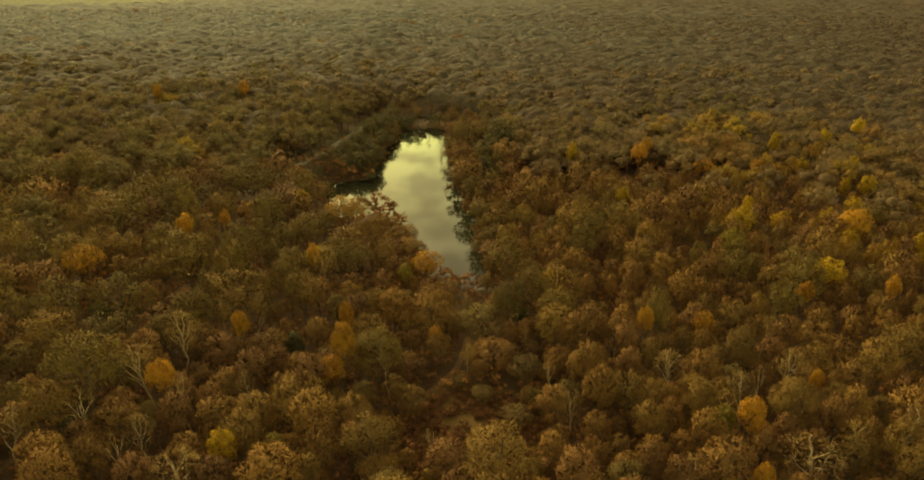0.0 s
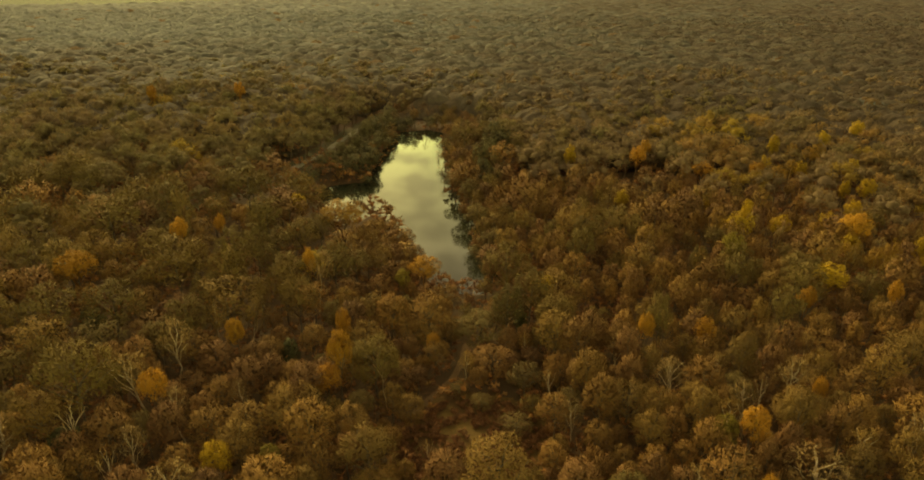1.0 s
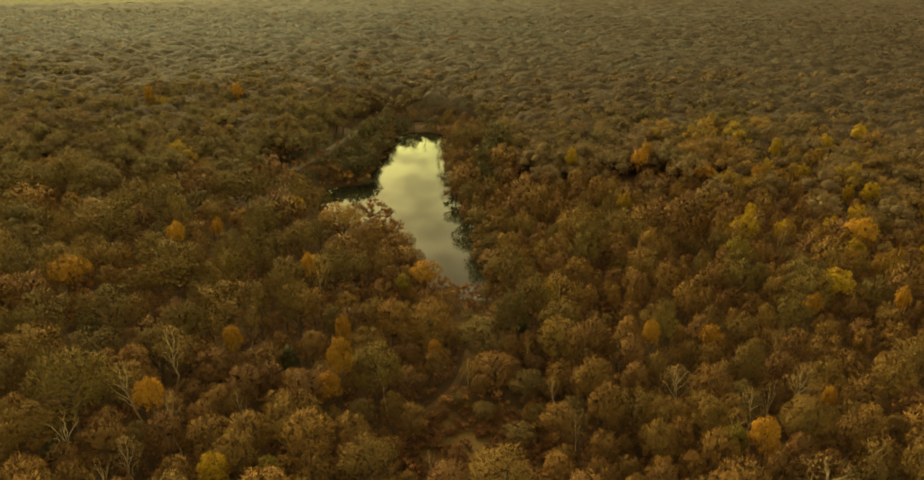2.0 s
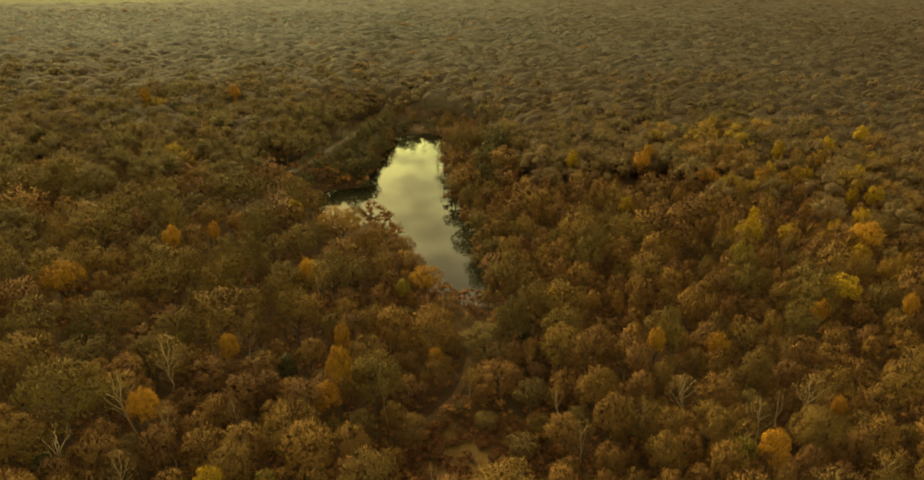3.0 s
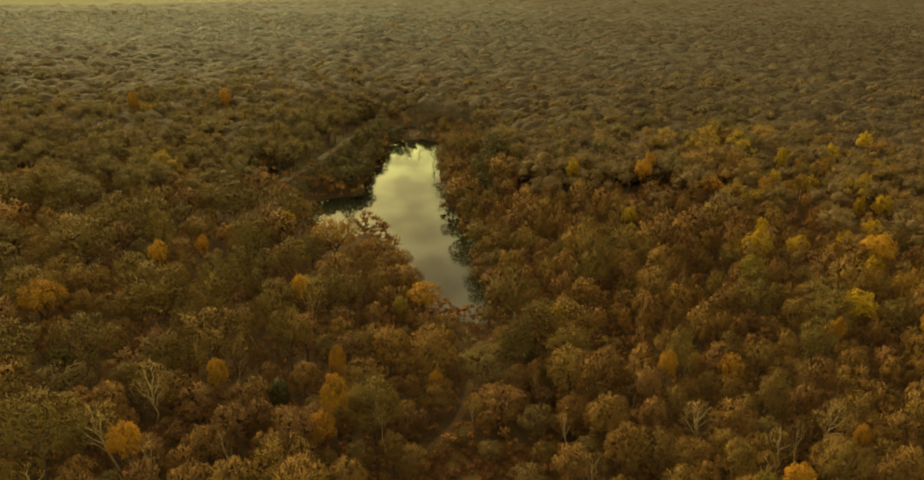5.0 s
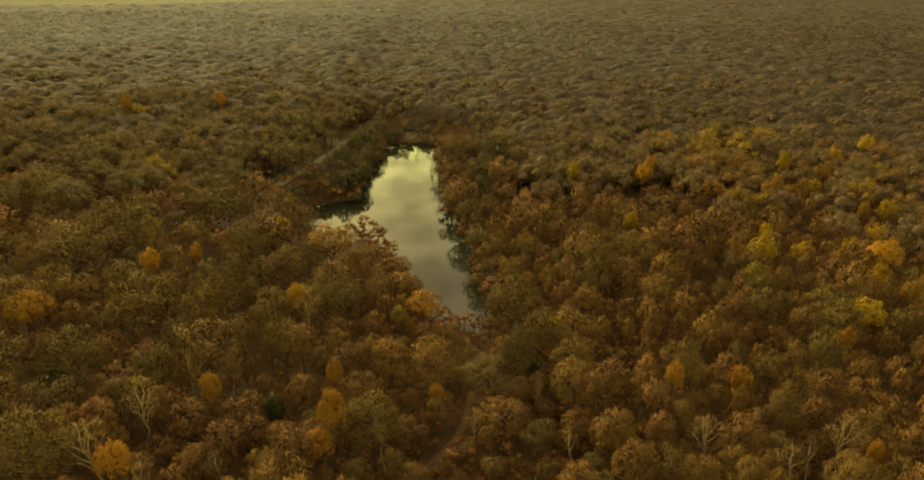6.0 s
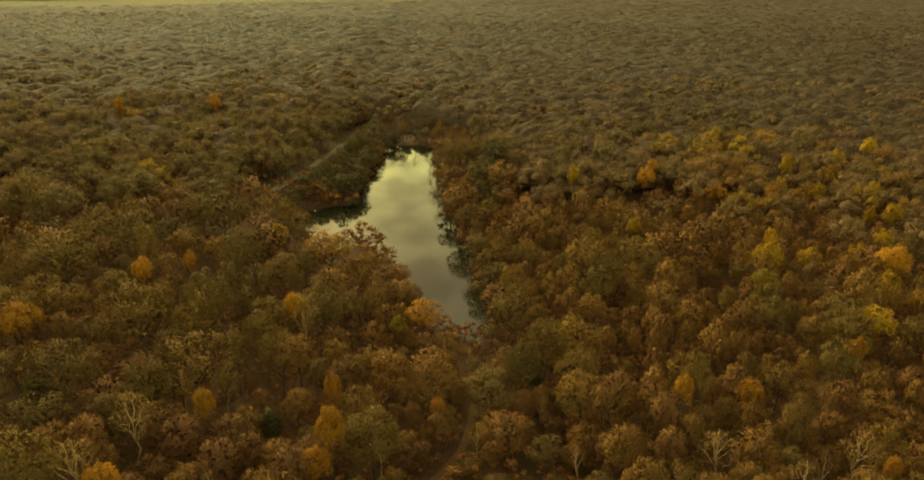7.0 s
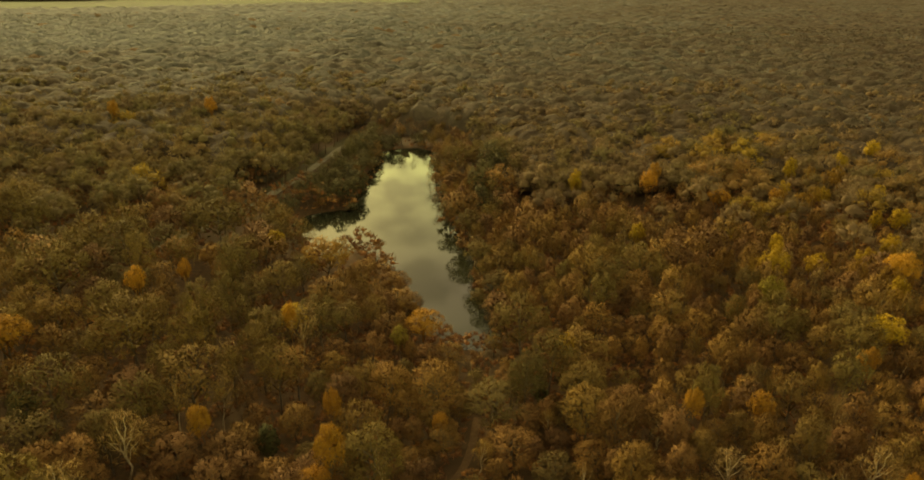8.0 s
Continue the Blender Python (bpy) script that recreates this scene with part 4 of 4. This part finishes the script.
def build_woods():
    # from, to, spacing, widening, margin, loose pieces, their size, puffs
    bands = [(120, 305, 8.2, 60, 60, 240, 0.26, 7), (305, 400, 9.0, 60, 60, 120, 0.20, 6)]
    pieces, tints, far_pieces, far_tints = [], [], [], []
    for y0, y1, sp, slope, extra, count, leaf, puffs in bands:
        p = keep(scatter(y0, y1, sp, slope, extra))
        p = np.array([q for q in p if not hides_road(q[0], q[1], 12, 4) and (q[1] > 310 or (clear_of(q[0], q[1], 3.6, 0.60) and not hides_lake(q[0], q[1], 13, 4)))])
        n = len(p)
        gz = ground_z(p[:, 0], p[:, 1])
        pts = np.stack([p[:, 0], p[:, 1], gz], -1)
        hs = rng.uniform(9.8, 15.5, n) + 1.5 * ripple(p[:, 0], p[:, 1], 35)
        rs = p[:, 2] * rng.uniform(0.48, 0.88, n)
        v, t, ti = wood_field(pts, hs, rs, tint_of(p[:, 0], p[:, 1], n), count, leaf, 0.55, puffs)
        pieces.append((v, t))
        tints.append(ti)
        v, t = trunk_field(pts, hs)
        pieces.append((v, t))
        tints.append(np.full(len(v), 0.05))
    v, t, ti = far_canopy()
    far_pieces.append((v, t))
    far_tints.append(ti)
    # the wood behind and beside the start
    p = rng.uniform((-150, -120), (150, 70), (900, 2))
    p = p[((p[:, 1] < -35) | (np.abs(p[:, 0]) > 62)) & ((p[:, 1] < 38) | (np.abs(p[:, 0]) > 0.84 * p[:, 1] + 26))]
    n = len(p)
    v, t, ti = wood_field(np.stack([p[:, 0], p[:, 1], ground_z(p[:, 0], p[:, 1])], -1), rng.uniform(10, 15, n), rng.uniform(2.8, 4.5, n), tint_of(p[:, 0], p[:, 1], n), 140, 0.3, 0.4, 6)
    pieces.append((v, t))
    tints.append(ti)
    v, t = join(pieces)
    wood = new("woodland", mesh_from("woodland", v, t, M_WOOD, np.concatenate(tints), smooth_shade=True))
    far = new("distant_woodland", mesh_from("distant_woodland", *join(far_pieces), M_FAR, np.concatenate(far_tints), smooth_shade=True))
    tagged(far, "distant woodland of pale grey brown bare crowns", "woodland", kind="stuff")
    tagged(wood, "dense autumn woodland of brown and olive crowns reaching far off", "woodland", kind="stuff")


def build_undergrowth():
    n = 4200
    u = rng.random((n, 2))
    y = 45 + 215 * u[:, 1] ** 1.7
    x = (2 * u[:, 0] - 1) * (0.82 * y + 20)
    # thickest about the clearing and the path
    x, y = np.concatenate([x, rng.uniform(-32, 38, 900), rng.uniform(-100, 110, 5000), rng.uniform(-190, 190, 4200)]), np.concatenate([y, rng.uniform(62, 138, 900), rng.uniform(50, 150, 5000), rng.uniform(130, 240, 4200)])
    # and along the shores
    sx, sy = rng.uniform(-66, 16, 2600), rng.uniform(136, 306, 2600)
    near = lake_distance(sx, sy)
    pick = (near > 0.9) & (near < 8)
    x, y = np.concatenate([x, sx[pick]]), np.concatenate([y, sy[pick]])
    low = np.concatenate([np.zeros(len(x) - pick.sum()), np.ones(pick.sum())])
    m = (lake_distance(x, y) > 0.8) & (line_distance(x, y, ROAD) > 2.6) & (line_distance(x, y, TRACK) > 1.4) & (clearing_distance(x, y) > -1.0)
    x, y, low = x[m], y[m], low[m]
    n = len(x)
    pts = np.stack([x, y, ground_z(x, y) - 0.3], -1)
    v, t, ti = wood_field(pts, (rng.uniform(1.0, 4.2, n) + 2.5 * smooth((y - 120) / 60)) * (1 - 0.5 * low), (rng.uniform(0.9, 2.2, n) + 1.0 * smooth((y - 120) / 60)) * (1 - 0.4 * low), rng.random(n), 12, 0.5, 0.5, 1)
    tagged(new("undergrowth", mesh_from("undergrowth", v, t, M_SCRUB, ti)), "low brown scrub and saplings under the trees", "undergrowth", kind="stuff")


def build_bracken():
    """Dark dead bracken over the clearing."""
    n = 1700
    a, q = rng.uniform(0, 6.28, n), np.sqrt(rng.random(n))
    cx, cy, rx, ry = CLEARING
    x, y = cx + 1 + (rx + 3) * q * np.cos(a), cy + (ry - 1) * q * np.sin(a)
    m = ripple(x, y, 2.6) + 0.6 * ripple(x + 3, y, 1.1) > -0.45
    x, y = x[m], y[m]
    n = len(x)
    v, t, ti = wood_field(np.stack([x, y, ground_z(x, y) - 0.2], -1), rng.uniform(0.7, 1.5, n), rng.uniform(0.5, 1.1, n), rng.random(n) * 0.3, 30, 0.65, 0.3, 1)
    tagged(new("bracken", mesh_from("bracken", v, t, M_SCRUB, ti)), "dark dead bracken in patches over a grassy clearing", "bracken", kind="stuff")


build_woods()
build_undergrowth()
build_bracken()


def make_log(x, y, length, turn, thick):
    """A fallen trunk lying on the ground with stubs of limbs."""
    g = np.random.default_rng(int(x * 10 + y))
    root = tagged(new("fallen_log"), "pale barkless fallen trunk lying on the woodland floor", "log", "fallen trunks")
    p = curve_points(np.array([-length / 2, 0, thick * 0.8]), np.array([length / 2, 0, thick * 0.7]), 0.15, 7, 0.08, g)
    trunk = part("trunk", mesh_from("trunk", *tube(p, thick * np.array([1.1, 1, 0.95, 0.85, 0.7, 0.55, 0.3]), 7), M_PALE, smooth_shade=True), root)
    for k in range(3):
        a = p[2 + k]
        b = a + np.array([0.5, (-1) ** k * 0.9, 0.7]) * g.uniform(0.7, 1.3)
        part("limb", mesh_from("limb", *tube(curve_points(a, b, 0.1, 4, 0.03, g), thick * np.array([0.4, 0.3, 0.2, 0.1]), 5), M_PALE, smooth_shade=True), trunk)
    root.matrix_basis = pose(x, y, float(ground_z(x, y)), 0, 0, turn)


for row in ((5.4, 111.0, 4.0, -35, 0.15), (-9.5, 103, 4.0, 60, 0.14), (2.0, 128.5, 3.0, 10, 0.13), (11, 93, 3.5, 70, 0.12)):
    make_log(*row)

# ---- ground, water, ways ----


def grid_mesh(name, xs, ys, material, zf, inside=None):
    X, Y = np.meshgrid(xs, ys)
    v = np.stack([X, Y, zf(X, Y)], -1).reshape(-1, 3)
    nx = len(xs)
    i, j = np.meshgrid(np.arange(nx - 1), np.arange(len(ys) - 1))
    a = (j * nx + i).reshape(-1)
    if inside is not None:
        a = a[inside(X, Y).reshape(-1)[a]]
    t = np.concatenate([np.stack([a, a + 1, a + nx + 1], -1), np.stack([a, a + nx + 1, a + nx], -1)])
    return mesh_from(name, v, t, material, smooth_shade=True)


xs = np.concatenate([-np.geomspace(4900, 125, 36), np.arange(-118, 120, 2.0), np.geomspace(125, 4900, 36)])
ys = np.concatenate([-np.geomspace(4900, 60, 22), np.arange(-40, 50, 10.0), np.arange(52, 320, 2.0), np.geomspace(325, 4950, 50)])
tagged(new("ground", grid_mesh("ground", xs, ys, M_LITTER, ground_z)), "woodland floor of brown leaf litter", "ground", kind="structure")
tagged(new("water", grid_mesh("water", np.linspace(-62, 16, 40), np.linspace(128, 304, 80), M_WATER, lambda x, y: 0 * x - 0.05)),
       "still dark lake mirroring a cloudy sky", "water", kind="structure")


def strip(name, pts, width, material, lift, label, category):
    """A way that follows the ground along the points."""
    p = np.array(pts, float)
    s = np.concatenate([[0], np.cumsum(np.hypot(*np.diff(p, axis=0).T))])
    u = np.arange(0, s[-1], 1.5)
    x, y = np.interp(u, s, p[:, 0]), np.interp(u, s, p[:, 1])
    for _ in range(6):
        x[1:-1], y[1:-1] = (x[:-2] + 2 * x[1:-1] + x[2:]) / 4, (y[:-2] + 2 * y[1:-1] + y[2:]) / 4
    way = unit(np.stack([np.gradient(x), np.gradient(y)], -1))
    side = np.stack([way[:, 1], -way[:, 0]], -1)
    cols = np.linspace(-1, 1, 5)
    w = width * (1 + 0.18 * ripple(u, u * 0.3, 3.0))
    X, Y = x[:, None] + side[:, :1] * cols * w[:, None] / 2, y[:, None] + side[:, 1:] * cols * w[:, None] / 2
    v = np.stack([X, Y, ground_z(X, Y) + lift - 0.06 * np.abs(cols) ** 3], -1).reshape(-1, 3)
    i, j = np.meshgrid(np.arange(4), np.arange(len(u) - 1))
    a = (j * 5 + i).reshape(-1)
    t = np.concatenate([np.stack([a, a + 5, a + 6], -1), np.stack([a, a + 6, a + 1], -1)])
    return tagged(new(name, mesh_from(name, v, t, material, smooth_shade=True)), label, category, kind="structure")


strip("road", ROAD, 2.5, M_ROAD, 0.12, "pale narrow road running through the wood past the lake", "road")
strip("verge", [(x - 2.6, y - 1.0) for x, y in ROAD], 5.0, M_VERGE, 0.06, "grass verge beside the road", "verge")
strip("path", TRACK, 1.35, M_TRACK, 0.14, "trodden earth path through the wood to the lake", "path")
tagged(new("clearing", grid_mesh("clearing", np.arange(-14, 20, 0.8), np.arange(66, 100, 0.8), M_GRASS, lambda x, y: ground_z(x, y) + 0.09,
                                 lambda x, y: clearing_distance(x, y) + 1.4 * ripple(x, y, 2.5) < 1.5)), "rough tawny grass in a woodland clearing", "grass", kind="structure")
tagged(new("meadow", grid_mesh("meadow", np.arange(-1500, 0, 20.0), np.arange(300, 1700, 20.0), M_MEADOW, lambda x, y: ground_z(x, y) + 0.6, in_meadow)),
       "pale green open field beyond the wood", "field", kind="structure")

# ---- far houses on the wood's edge ----


def box(x0, y0, z0, x1, y1, z1):
    v = np.array([(x, y, z) for z in (z0, z1) for y in (y0, y1) for x in (x0, x1)], float)
    t = np.array([(0, 2, 1), (1, 2, 3), (4, 5, 6), (5, 7, 6), (0, 1, 4), (1, 5, 4), (2, 6, 3), (3, 6, 7), (0, 4, 2), (2, 4, 6), (1, 3, 5), (3, 7, 5)])
    return v, t


def make_house():
    w, d, h = 6.0, 4.2, 6.0
    root = tagged(new("house"), "pale rendered house far off at the edge of the wood", "house", "far houses")
    gable = np.array([(-w, -d, h), (-w, d, h), (-w, 0, h + 3), (w, -d, h), (w, d, h), (w, 0, h + 3)], float)
    wall = join([box(-w, -d, -1, w, d, h), (gable, np.array([(0, 2, 1), (3, 4, 5)]))])
    part("wall", mesh_from("wall", *wall, M_WALL), root)
    slopes = []
    for s in (-1, 1):
        a = np.array([(-w - 0.4, s * (d + 0.5), h - 0.35), (w + 0.4, s * (d + 0.5), h - 0.35), (w + 0.4, 0, h + 3.05), (-w - 0.4, 0, h + 3.05)])
        b = a + np.array([0, 0, 0.25])
        slopes.append((np.concatenate([a, b]), np.array([(0, 1, 2), (0, 2, 3), (4, 6, 5), (4, 7, 6), (0, 4, 5), (0, 5, 1), (1, 5, 6), (1, 6, 2), (3, 7, 4), (3, 4, 0)])))
    roof = part("roof", mesh_from("roof", *join(slopes), M_TILE), root)
    part("chimney", mesh_from("chimney", *box(2.6, -0.4, h + 1.5, 3.6, 0.4, h + 4.2), M_TILE), roof)
    for z in (1.0, 3.7):
        for x in (-4.2, -1.2, 1.8, 4.4):
            part("window", mesh_from("window", *box(x - 0.55, -d - 0.06, z, x + 0.55, -d + 0.02, z + 1.3), M_GLASS), root)
    return root


house = make_house()
for i, (x, y, turn) in enumerate([(622, 1331, 20), (756, 1483, -15), (723, 1298, 35)]):
    m = pose(x, y, float(ground_z(x, y)), 0, 0, turn)
    if i:
        copy_thing(house, m)
    else:
        house.matrix_basis = m
